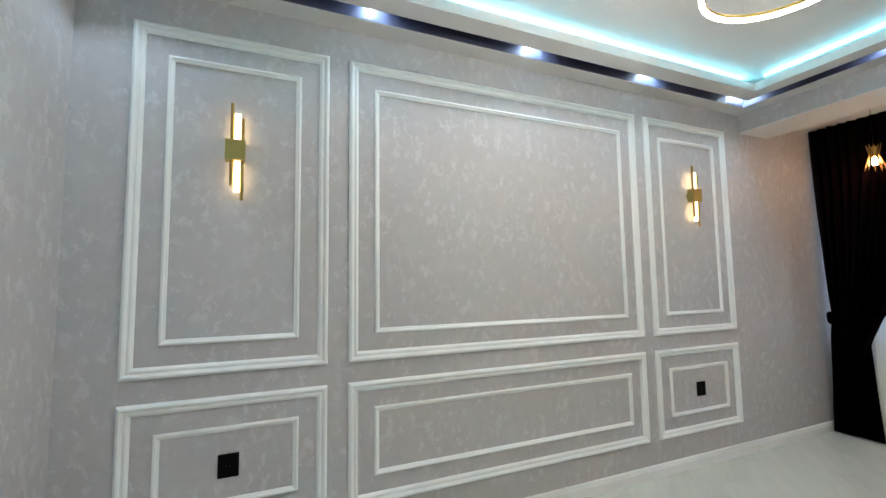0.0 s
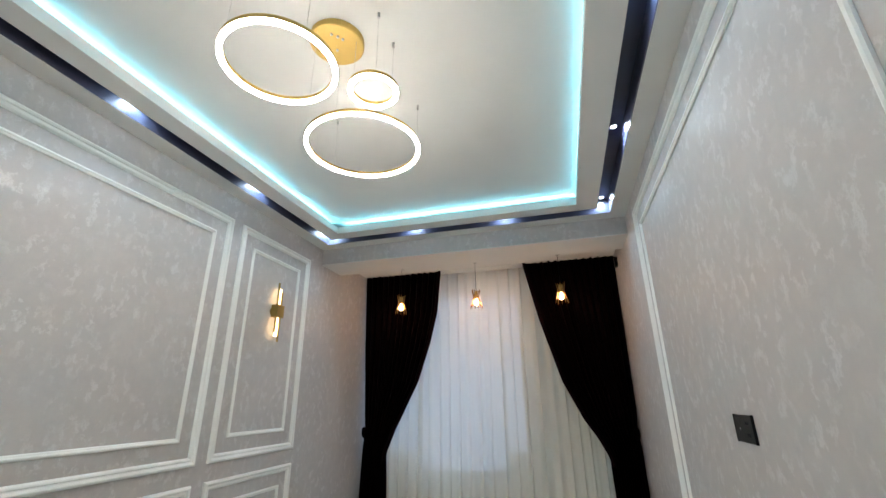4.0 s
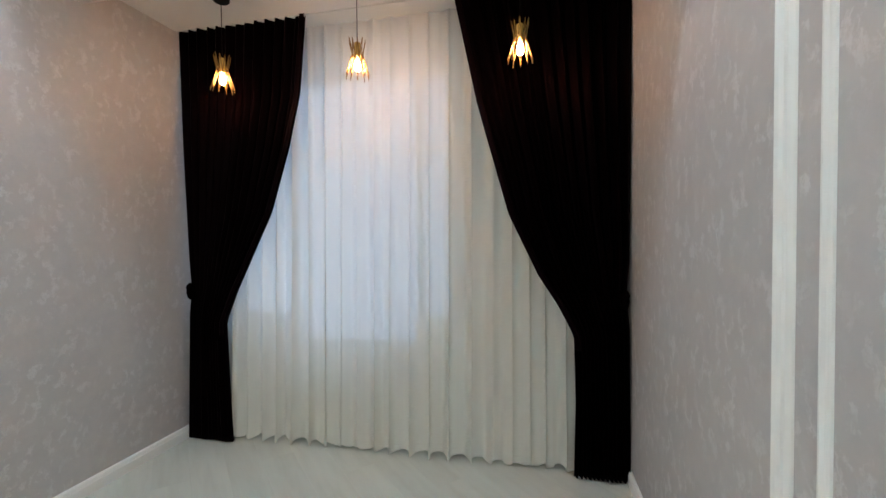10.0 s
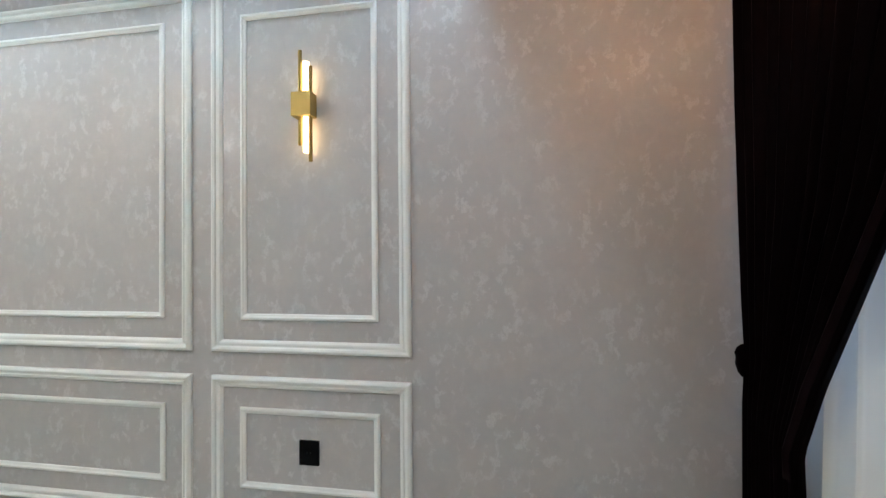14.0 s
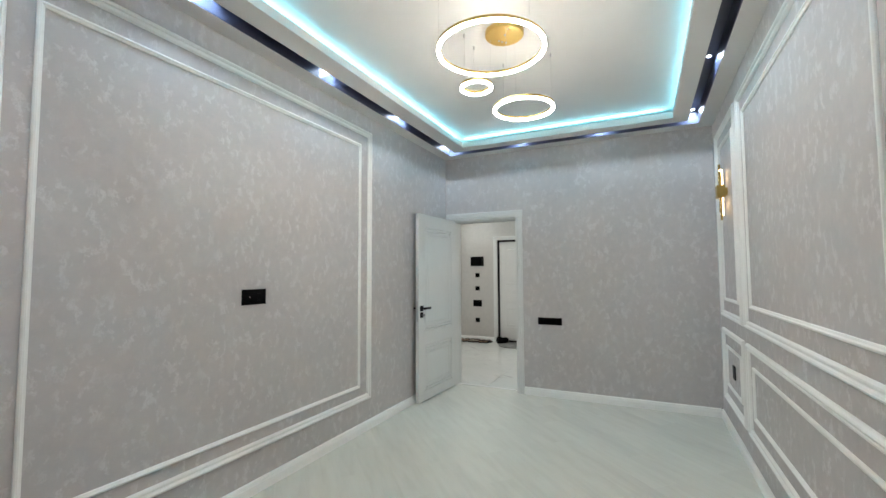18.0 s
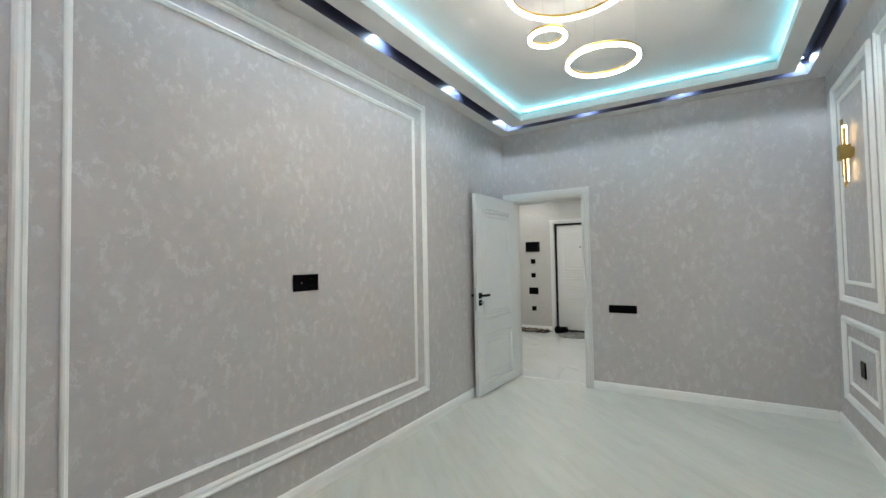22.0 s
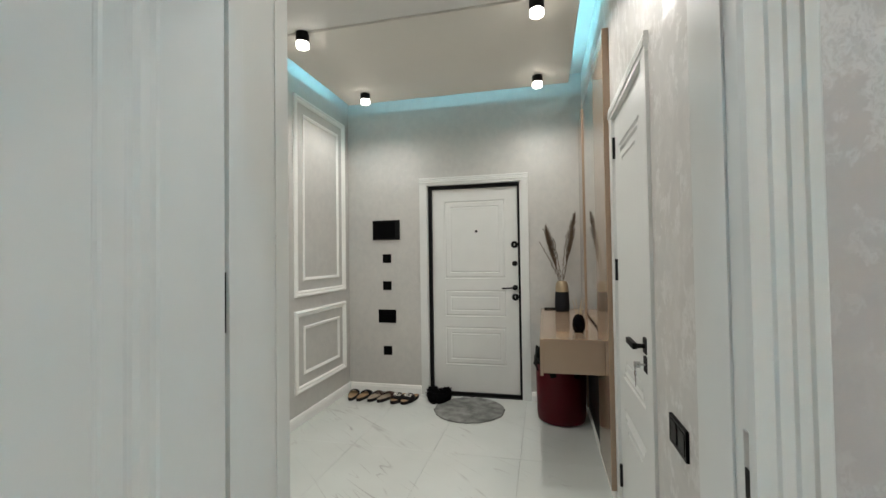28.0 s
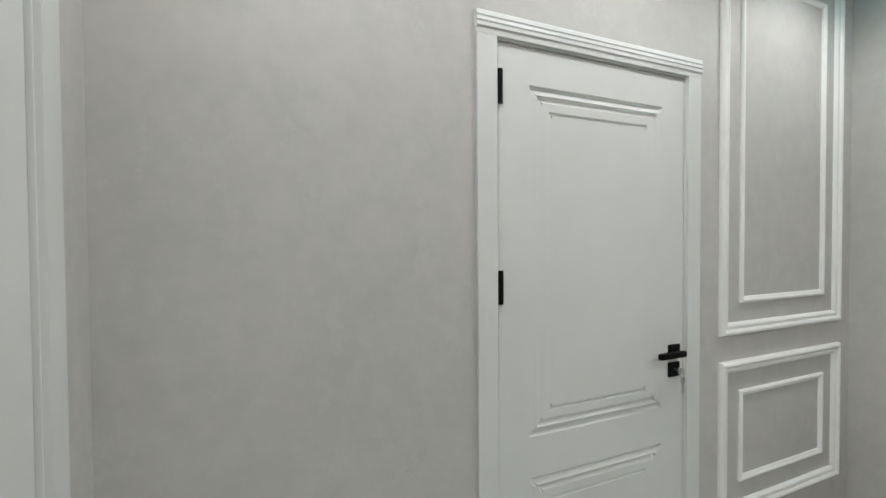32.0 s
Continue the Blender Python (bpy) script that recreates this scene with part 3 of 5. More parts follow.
def jamb(x0, x1, y0, y1, top, axis, label, t=0.014):
    """Lining of a doorway through a wall; the span across the wall is x0..x1 when axis is x."""
    ob = thing("door_jamb", label, "door jamb", ((x0 + x1) / 2, (y0 + y1) / 2, 0), kind="structure")
    cx, cy = ob.location.x, ob.location.y
    if axis == "x":
        spans = ((x0, y0, 0, x1, y0 + t, top), (x0, y1 - t, 0, x1, y1, top), (x0, y0 + t, top - t, x1, y1 - t, top))
    else:
        spans = ((x0, y0, 0, x0 + t, y1, top), (x1 - t, y0, 0, x1, y1, top), (x0 + t, y0, top - t, x1 - t, y1, top))
    for a, b, c, d, e, f in spans:
        part("jamb_board", box(a - cx, b - cy, c, d - cx, e - cy, f, 0.002), WHITE, ob)
    return ob


ROUTED = ((0.0, 0.0), (0.004, -0.007), (0.012, -0.010), (0.022, -0.004), (0.030, 0.001), (0.038, -0.009), (0.046, -0.007), (0.053, 0.0), (0.080, 0.0), (0.084, -0.006), (0.089, -0.006), (0.093, 0.0))

PRESSED = ((0.0, 0.0), (0.006, -0.007), (0.012, -0.007), (0.020, 0.0), (0.055, 0.0), (0.060, -0.005), (0.066, -0.005), (0.073, 0.0))


def routed_face(bm, w, h, y, panels, sign, margin, side=0.03, profile=ROUTED):
    """One face of a door leaf with routed panels; panels are (bottom, top), the face looks along sign * y, side flattens the upright grooves."""
    put = lambda u, v, d=0.0: bm.verts.new((u, y + sign * d, v))
    quad = lambda a, b, c, d: bm.faces.new([put(*p) for p in (a, b, c, d)])
    zs = [0.0] + [z for p in panels for z in p] + [h]
    quad((0, 0), (margin, 0), (margin, h), (0, h))
    quad((w - margin, 0), (w, 0), (w, h), (w - margin, h))
    for a, b in zip(zs[0::2], zs[1::2]):
        quad((margin, a), (w - margin, a), (w - margin, b), (margin, b))
    k = 0.015
    for a, b in panels:
        loops = []
        for i, d in profile:
            u0, u1, v0, v1, e = margin + i, w - margin - i, a + i, b - i, d * side
            loops.append([(u, y + sign * g, v) for u, v, g in ((u0, v0, d), (u1, v0, d), (u1, v0 + k, e), (u1, v1 - k, e), (u1, v1, d), (u0, v1, d), (u0, v1 - k, e), (u0, v0 + k, e))])
        loft(bm, loops)


def door_leaf(name, label, w=0.76, h=2.02, t=0.038, panels=((0.10, 0.595), (0.745, 1.895)), margin=0.120, latch="right", hinge_front=True, keys=True, both=True, strike=True, side=0.03, hinges=(0.22, 1.27, 1.90)):
    """A white routed leaf, hinge edge at the origin, spreading along +x; front looks along -y."""
    ob = thing(name, label, "door")
    bm = bmesh.new()
    routed_face(bm, w, h, -t / 2, panels, -1, margin, side)
    routed_face(bm, w, h, t / 2, panels, 1, margin, side)
    for a, b in (((0, 0), (0, h)), ((0, h), (w, h)), ((w, h), (w, 0)), ((w, 0), (0, 0))):
        bm.faces.new([bm.verts.new((p[0], s * t / 2, p[1])) for p, s in ((a, -1), (b, -1), (b, 1), (a, 1))])
    bmesh.ops.remove_doubles(bm, verts=bm.verts[:], dist=1e-5)
    part("leaf", bm, WHITE, ob)
    x = w - 0.055
    for s in (-1, 1) if both else (-1,):
        y = s * t / 2
        part("rosette", box(x - 0.029, y, 0.971, x + 0.029, y + s * 0.010, 1.029, 0.002), BLACK, ob, "square black rosette")
        bm = rod((x, y + s * 0.006, 1.000), (x, y + s * 0.045, 1.000), 0.009)
        box(x - 0.125, y + s * 0.036, 0.988, x + 0.012, y + s * 0.054, 1.012, 0.004, bm)
        part("handle", bm, BLACK, ob, "black lever handle", smooth=True)
        part("escutcheon", box(x - 0.029, y, 0.900, x + 0.029, y + s * 0.009, 0.958, 0.002), BLACK, ob, "square black key plate")
    if keys:
        y = -t / 2
        bm = rod((x, y, 0.930), (x, y - 0.030, 0.930), 0.004)
        box(x - 0.003, y - 0.048, 0.918, x + 0.003, y - 0.026, 0.942, 0.001, bm)
        part("key", bm, STEEL, ob, "steel key in the lock")
        bm = bmesh.new()
        for k in range(14):
            a, b = 2 * math.pi * k / 14, 2 * math.pi * (k + 1) / 14
            rod((x + 0.009 * math.cos(a), y - 0.044, 0.915 + 0.010 * math.sin(a)), (x + 0.009 * math.cos(b), y - 0.044, 0.915 + 0.010 * math.sin(b)), 0.0013, 6, bm)
        part("key_ring", bm, STEEL, ob)
        bm = rod((x, y - 0.0455, 0.896), (x, y - 0.0425, 0.896), 0.013, 16)
        box(x - 0.005, y - 0.0455, 0.846, x + 0.004, y - 0.0425, 0.888, 0, bm)
        box(x + 0.004, y - 0.0455, 0.850, x + 0.008, y - 0.0425, 0.858, 0, bm)
        box(x + 0.004, y - 0.0455, 0.864, x + 0.007, y - 0.0425, 0.870, 0, bm)
        part("spare_key", bm, STEEL, ob, "steel key hanging on a ring")
    if strike:
        part("lock_plate", box(w, -0.011, 0.86, w + 0.003, 0.011, 1.08, 0.001), STEEL, ob, "steel lock face plate")
    if hinge_front:
        for z in hinges:
            bm = rod((0.006, -t / 2 - 0.004, z - 0.055), (0.006, -t / 2 - 0.004, z + 0.055), 0.009)
            part("hinge", bm, BLACK_METAL, ob, "black barrel hinge")
    return ob


# room door, standing open against the south wall
south_at = on_wall((0, ROOM_S, 0), (1, 0, 0), (0, 1, 0))
north_at = on_wall((0, ROOM_N, 0), (1, 0, 0), (0, -1, 0))
west_at = on_wall((0, 0, 0), (0, 1, 0), (1, 0, 0))
casing(west_at, DOOR_Y0 + 0.012, 0.931, DOOR_Z - 0.014, "white stepped door casing on the wallpapered wall", 0.085, True)
east_hall_at = on_wall((WALL_W, 0, 0), (0, 1, 0), (-1, 0, 0))
casing(east_hall_at, DOOR_Y0 + 0.012, DOOR_Y1 - 0.012, DOOR_Z - 0.014, "white stepped door casing on the hall side", 0.085, True)
jamb(WALL_W, 0.0, DOOR_Y0, DOOR_Y1, DOOR_Z, "x", "white lining of the room doorway", 0.03)
leaf = door_leaf("room_door", "open white routed door with black lever handle", w=0.897, h=2.036, hinge_front=False, side=0.45)
leaf.matrix_world = Matrix.Translation((-0.004, 0.132, 0.018)) @ pose(0, 0, 0, 0, 0, -2.7) @ Matrix.Diagonal((1, -1, 1, 1))
stop = thing("door_stop", "white door stop strip round the room doorway lining", "door stop", (0, 0, 0), kind="structure")
lo, hi, head = DOOR_Y0 + 0.03, DOOR_Y1 - 0.03, DOOR_Z - 0.03
for x0, x1, a, b, c, d in ((-0.064, -0.028, lo, 0.0, lo + 0.010, head), (-0.064, -0.028, lo + 0.010, head - 0.010, hi, head), (WALL_W, -0.080, hi - 0.004, 0.0, hi, head - 0.002), (WALL_W, -0.174, lo, 0.0, lo + 0.002, head - 0.002), (WALL_W, -0.174, lo, head - 0.002, hi, head)):
    part("stop_strip", box(x0, a, b, x1, c, d, 0.0006), WHITE, stop)
threshold = structure("threshold", box(-0.115, DOOR_Y0 + 0.03, -0.012, -0.085, DOOR_Y1 - 0.03, 0.004, 0.002), WHITE, "pale threshold strip in the doorway", "threshold")

ob = thing("hinge_plates", "three black hinges let into the white room door lining", "hinge", (0.0, DOOR_Y0 + 0.03, 0.0))
for z in (0.26, 1.28, 1.88):
    part("hinge_plate", box(-0.029, 0.0, z - 0.058, -0.014, 0.003, z + 0.050, 0.001), BLACK_METAL, ob)

# south hall door, shut
hall_s_at = on_wall((0, HALL_S, 0), (1, 0, 0), (0, 1, 0))
casing(hall_s_at, HD_X0 + 0.006, HD_X1 - 0.006, HD_Z - 0.008, "white stepped casing of the shut hall door")
jamb(HD_X0, HD_X1, HALL_S - 0.12, HALL_S, HD_Z, "y", "white lining of the hall doorway")
leaf = door_leaf("hall_door", "shut white routed door with black handle and keys", w=0.857, h=2.088, both=False, panels=((0.10, 0.640), (0.780, 1.965)), hinges=(0.22, 1.295, 1.945))
leaf.matrix_world = Matrix.Translation((HD_X1 - 0.016, HALL_S - 0.022, 0.008)) @ pose(0, 0, 0, 0, 0, 180)

# north hall door, shut
hall_n_at = on_wall((0, HALL_N, 0), (1, 0, 0), (0, -1, 0))
casing(hall_n_at, ND_X0 + 0.006, ND_X1 - 0.006, ND_Z - 0.008, "white stepped casing of the door beside the mirror unit")
jamb(ND_X0, ND_X1, HALL_N, HALL_N + 0.12, ND_Z, "y", "white lining of the doorway beside the mirror unit")
leaf = door_leaf("side_door", "shut white routed door beside the mirror unit", w=0.665, h=2.049, both=False, margin=0.105)
leaf.matrix_world = Matrix.Translation((ND_X0 + 0.016, HALL_N + 0.022, 0.008))

# second door in the hall's east wall, shut
hall_e_at = on_wall((HALL_E_SOUTH, 0, 0), (0, 1, 0), (-1, 0, 0))
casing(hall_e_at, -1.063, -0.257, DOOR_Z - 0.014, "white stepped casing at the end of the hall")
jamb(HALL_E_SOUTH, -0.20, -1.075, -0.245, DOOR_Z, "x", "white lining at the end of the hall")
leaf = door_leaf("end_door", "shut white routed door at the end of the hall", w=0.798, h=2.036, both=False, keys=False, hinge_front=False)
leaf.matrix_world = Matrix.Translation((HALL_E_SOUTH + 0.03, -1.059, 0.008)) @ pose(0, 0, 0, 0, 0, -90) @ Matrix.Diagonal((-1, 1, 1, 1))
ob = thing("strike_plate", "steel strike plate let into the white door lining", "strike plate", (-0.035, DOOR_Y1 - 0.03, 1.0))
part("plate", box(-0.014, -0.002, -0.11, 0.014, 0.0, 0.11, 0.0008), STEEL, ob)
part("latch_hole", box(-0.008, -0.0035, 0.02, 0.008, -0.002, 0.06), BLACK, ob, "dark latch opening")
part("bolt_hole", box(-0.008, -0.0035, -0.06, 0.008, -0.002, -0.02), BLACK, ob, "dark bolt opening")


# entrance door
hall_w_at = on_wall((HALL_W, 0, 0), (0, 1, 0), (1, 0, 0))
casing(hall_w_at, ED_Y0 + 0.006, ED_Y1 - 0.006, ED_Z - 0.008, "white stepped casing of the entrance door")
jamb(HALL_W - 0.11, HALL_W, ED_Y0, ED_Y1, ED_Z, "x", "white lining of the entrance doorway")


def entrance_door():
    ob = thing("entrance_door", "white pressed steel entrance door in a black frame", "door", (HALL_W - 0.06, 0.0, 0.0))
    y0, y1, z1 = ED_Y0 + 0.014, ED_Y1 - 0.014, ED_Z - 0.014
    for a, b, c, d in ((y0, 0.0, y0 + 0.035, z1), (y1 - 0.022, 0.0, y1, z1), (y0 + 0.035, z1 - 0.035, y1 - 0.022, z1), (y0 + 0.035, 0.0, y1 - 0.022, 0.032)):
        part("door_frame", box(-0.05, a, b, 0.035, c, d, 0.003), BLACK_METAL, ob, "black metal frame")
    a, b, c, d = y0 + 0.037, y1 - 0.024, 0.026, z1 - 0.037
    w, h = b - a, d - c
    bm = bmesh.new()
    routed_face(bm, w, h, 0.0, ((0.271, 0.643), (0.747, 1.006), (1.121, 1.891)), -1, 0.125, 0.40, PRESSED)
    for p, q in (((0, 0), (0, h)), ((0, h), (w, h)), ((w, h), (w, 0)), ((w, 0), (0, 0))):
        bm.faces.new([bm.verts.new((e[0], s, e[1])) for e, s in ((p, 0), (q, 0), (q, 0.05), (p, 0.05))])
    bmesh.ops.remove_doubles(bm, verts=bm.verts[:], dist=1e-5)
    leaf = part("leaf", bm, WHITE, ob, "white pressed leaf")
    leaf.matrix_local = Matrix.Translation((0.012, a, c)) @ pose(0, 0, 0, 0, 0, 90)
    part("peephole", rod((0.012, 0.046, 1.61), (0.022, 0.046, 1.61), 0.013, 20), BLACK, ob, "black peephole", smooth=True)
    ly = y1 - 0.056
    for z, r in ((1.473, 0.034), (1.290, 0.026), (0.966, 0.034)):
        bm = lathe(((r, 0.0), (r, 0.006), (r - 0.006, 0.012), (0.001, 0.013)), 28)
        o = part("lock_rosette", bm, BLACK, ob, "round black lock rosette", smooth=True)
        o.matrix_local = Matrix.Translation((0.012, ly, z)) @ pose(0, 0, 0, 0, 90, 0)
        if r > 0.03:
            o = part("lock_cylinder", box(0.0, -0.004, -0.012, 0.003, 0.004, 0.012, 0.001), STEEL, ob)
            o.location = (0.025, ly, z)
    bm = lathe(((0.026, 0.0), (0.026, 0.008), (0.02, 0.012), (0.001, 0.013)), 28)
    o = part("handle_rosette", bm, BLACK, ob, smooth=True)
    o.matrix_local = Matrix.Translation((0.012, ly, 1.058)) @ pose(0, 0, 0, 0, 90, 0)
    bm = rod((0.015, ly, 1.058), (0.055, ly, 1.058), 0.009)
    rod((0.05, ly + 0.006, 1.058), (0.05, ly - 0.125, 1.052), 0.008, 12, bm, 0.006)
    part("handle", bm, BLACK, ob, "black lever handle", smooth=True)
    part("sill_plate", box(-0.05, y0, -0.006, 0.05, y1, 0.004), BLACK_METAL, ob)


entrance_door()

# ---- wall mouldings ----
LAB = "white double moulding panel on the grey wallpapered wall"
for u0, u1 in ((0.226, 1.129), (1.238, 3.392), (3.497, 4.432)):
    panel_moulding(north_at, u0, 1.0, u1, 2.678, 0.145, LAB)
    panel_moulding(north_at, u0, 0.252, u1, 0.892, 0.140, LAB + ", low one above the skirting")
panel_moulding(south_at, 1.658, 0.272, 4.231, 2.712, (0.157, 0.124, 0.144, 0.144), "large white double moulding panel framing the television wall")
panel_moulding(hall_s_at, -3.365, 1.043, -2.461, 2.729, 0.135, "tall white double moulding panel beside the hall door")
panel_moulding(hall_s_at, -3.365, 0.256, -2.461, 0.930, 0.135, "low white double moulding panel beside the hall door")


# ---- wall plates ----
def wall_plate(at, u, v, gangs, label, kind="socket", w=0.085, h=0.085):
    ob = thing("wall_" + kind, label, kind, at(u, v, 0), group="black wall plates")
    turn = lambda p: at(*p) - ob.location
    total = 0.071 * (gangs - 1) + w
    def block(name, a, b, c, d, e, f, mat, lab=""):
        bm = box(0, 0, 0, 1, 1, 1)
        for vert in bm.verts:
            q = (u + (a, d)[round(vert.co.x)], v + (b, e)[round(vert.co.y)], (c, f)[round(vert.co.z)])
            vert.co = turn(q)
        bmesh.ops.bevel(bm, geom=bm.edges[:], offset=0.0015, segments=2, affect="EDGES")
        return part(name, bm, mat, ob, lab)
    block("plate", -total / 2, -h / 2, -0.002, total / 2, h / 2, 0.009, BLACK_GLASS, "glossy black plate")
    for k in range(gangs):
        c = (k - (gangs - 1) / 2) * 0.071
        if kind == "socket":
            if k == 0:
                for lift in (-0.021, 0.021) if gangs > 1 else (0.0,):
                    for side in (-1, 1):
                        block("contact_hole", c + side * 0.008 - 0.0035, lift - 0.0035, 0.0088, c + side * 0.008 + 0.0035, lift + 0.0035, 0.0094, BLACK_METAL)
            else:
                block("touch_dot", c - 0.003, -0.003, 0.0088, c + 0.003, 0.003, 0.0094, STEEL)
        else:
            block("rocker", c - 0.030, -0.031, 0.009, c + 0.030, 0.031, 0.0098, BLACK_GLASS, "black rocker")
    return ob


wall_plate(north_at, 0.674, 0.567, 1, "square black socket inside the low moulding panel", "socket", 0.092, 0.108)
wall_plate(north_at, 3.969, 0.5675, 1, "square black socket inside the low moulding panel", "socket", 0.092, 0.108)
wall_plate(south_at, 2.953, 1.251, 2, "double black socket on the television wall", "socket", 0.109, 0.098)
wall_plate(west_at, 1.3205, 0.8465, 3, "triple black light switch beside the door", "switch", 0.127, 0.081)
wall_plate(hall_n_at, -0.728, 0.830, 2, "double black light switch beside the white door", "switch")
for z in (1.355, 1.079, 0.420):
    wall_plate(hall_w_at, -0.872, z, 1, "square black wall plate on the grey hall wall", "switch", 0.09, 0.09)
wall_plate(hall_w_at, -0.874, 0.768, 2, "wide black double wall plate on the hall wall", "switch", 0.118, 0.135)

ob = thing("video_intercom", "black glass video intercom on the grey hall wall", "intercom", (HALL_W, -0.8755, 1.646))
part("body", box(0, -0.145, -0.10, 0.022, 0.145, 0.10, 0.006), BLACK, ob)
part("screen", box(0.022, -0.13, -0.085, 0.024, 0.10, 0.085, 0.001), BLACK_GLASS, ob, "dark glossy screen")
part("button_strip", box(0.022, 0.105, -0.07, 0.0245, 0.132, 0.07, 0.001), BLACK, ob)


# ---- sconces ----
def sconce(x):
    ob = thing("wall_sconce", "brass wall sconce with lit frosted rods", "wall lamp", (x, ROOM_N, 2.080), group="wall sconces")
    part("bracket", rod((0, 0, 0), (0, -0.03, 0), 0.035, 20), BRASS, ob, smooth=True)
    part("block", box(-0.045, -0.078, -0.052, 0.045, -0.018, 0.050, 0.002), BRASS, ob, "square brushed brass block")
    for u, a, b in ((-0.016, -0.174, 0.238), (0.032, -0.246, 0.166)):
        part("brass_tube", rod((u, -0.050, a), (u, -0.050, b), 0.0085, 16), BRASS, ob, "slim brass tube", smooth=True)
    for a, b in ((0.050, 0.188), (-0.204, -0.050)):
        part("glow_rod", rod((0.009, -0.042, a), (0.009, -0.042, b), 0.0135, 20), ROD_GLOW, ob, "lit frosted acrylic rod", smooth=True)
    return ob


first = sconce(0.672)
copy_thing(first, Matrix.Translation((3.972, ROOM_N, 2.083)))


# ---- ring chandelier ----
def chandelier():
    ob = thing("ring_chandelier", "gold chandelier of three lit rings on wires", "chandelier", (2.33, 1.53, CEIL_UP))
    part("canopy", lathe(((0.001, 0.0), (0.124, 0.0), (0.124, -0.028), (0.119, -0.033), (0.001, -0.034)), 48, close=False), GOLD, ob, "round satin gold canopy", smooth=True)
    for x, y in ((-0.05, -0.03), (-0.03, -0.045), (0.08, 0.05), (0.02, 0.01), (-0.07, -0.01)):
        part("canopy_screw", lathe(((0.006, -0.034), (0.006, -0.040), (0.001, -0.043)), 12, place=(x, y, 0)), STEEL, ob)
    for cx, cy, z, r, angles in ((-0.306, 0.041, 2.555, 0.203, (120, 240, 0)), (0.400, 0.042, 2.638, 0.292, (-60, 60, 180)), (0.002, -0.196, 2.630, 0.099, (210, -30, 90))):
        h, b = z - CEIL_UP, 0.0088
        ring = part("ring", lathe(((r - b, h + 0.0005), (r + b, h + 0.0005), (r + b, h + 0.018), (r - b, h + 0.018), (r - b, h + 0.0005)), 72, place=(cx, cy, 0), close=False), GOLD, ob, "gold ring channel", smooth=True)
        part("diffuser", lathe(((r - b, h), (r - b, h - 0.010), (r - 0.005, h - 0.013), (r + 0.005, h - 0.013), (r + b, h - 0.010), (r + b, h), (r - b, h)), 72, place=(cx, cy, 0), close=False), RING_GLOW, ring, "glowing white diffuser", smooth=True)
        for a in angles:
            p = Vector((cx + r * math.cos(radians(a)), cy + r * math.sin(radians(a)), h + 0.012))
            part("wire", rod(p, (p.x, p.y, -0.001), 0.0007, 6), STEEL, ob)
            if math.hypot(p.x, p.y) > 0.135:
                part("wire_anchor", rod((p.x, p.y, 0), (p.x, p.y, -0.026), 0.006, 12), STEEL, ob, "small steel wire anchor", smooth=True)


chandelier()


# ---- slot spots ----
def slot_spot(x, y):
    ob = thing("slot_spotlight", "small cool white spotlight in the dark ceiling slot", "spotlight", (x, y, SLOT_TOP), group="slot spotlights")
    part("bezel", lathe(((0.024, 0.0), (0.024, -0.004), (0.018, -0.005), (0.018, -0.001)), 20, close=False), STEEL, ob, smooth=True)
    part("lens", lathe(((0.0175, -0.001), (0.0175, -0.003), (0.001, -0.0035)), 20), SPOT_GLOW, ob, "lit spot lens")
    return ob


for n, (x, y) in enumerate(SPOTS):
    if n == 0:
        seed = slot_spot(x, y)
    else:
        copy_thing(seed, Matrix.Translation((x, y, SLOT_TOP)))

for x0, y0, x1, y1 in ((0.5, 0.345, 4.2, 0.353), (0.5, 2.660, 4.2, 2.668), (0.335, 0.45, 0.343, 2.56), (4.350, 0.45, 4.358, 2.56)):
    tagged(part("led_strip", box(x0, y0, 2.922, x1, y1, 2.926), LED_GLOW), "cyan light strip hidden on the ceiling ledge", "light strip", "ceiling strips")


# ---- pendants ----
def pendant():
    ob = thing("pendant_lamp", "small pendant of flared gold sticks on a black cord", "pendant lamp", (*PENDANTS[0], BAY_Z), group="window pendants")
    part("ceiling_cup", lathe(((0.048, 0.0), (0.048, -0.012), (0.040, -0.020), (0.001, -0.021)), 28), BLACK, ob, "round black ceiling cup", smooth=True)
    part("cord", rod((0, 0, -0.02), (0, 0, -0.355), 0.0022, 8), BLACK, ob)
    part("holder", rod((0, 0, -0.355), (0, 0, -0.440), 0.018, 16), GOLD, ob, smooth=True)
    part("bulb", lathe(((0.008, -0.440), (0.010, -0.450), (0.015, -0.466), (0.018, -0.482), (0.016, -0.497), (0.009, -0.507), (0.001, -0.510)), 20), BULB_GLOW, ob, "lit warm filament bulb", smooth=True)
    rnd = random.Random(5)
    for k in range(20):
        a, lean = 2 * math.pi * (k // 2) / 10, (0.62, -0.62)[k % 2]
        top, bot = -0.345 + rnd.uniform(-0.006, 0.014), -0.540 + rnd.uniform(-0.014, 0.008)
        pts = []
        for s, r in ((0.0, 0.046), (0.40, 0.030), (1.0, 0.066)):
            b = a + lean * s
            pts.append(Vector((r * math.cos(b), r * math.sin(b), top + (bot - top) * s)))
        bm = rod(pts[0], pts[1], 0.0022, 6)
        rod(pts[1], pts[2], 0.0022, 6, bm)
        part("stick", bm, STICK, ob)
    for z, r in ((-0.408, 0.028), (-0.432, 0.028)):
        part("hoop", lathe(((r - 0.003, z), (r, z), (r, z - 0.004), (r - 0.003, z - 0.004), (r - 0.003, z)), 24, close=False), GOLD, ob)
    return ob


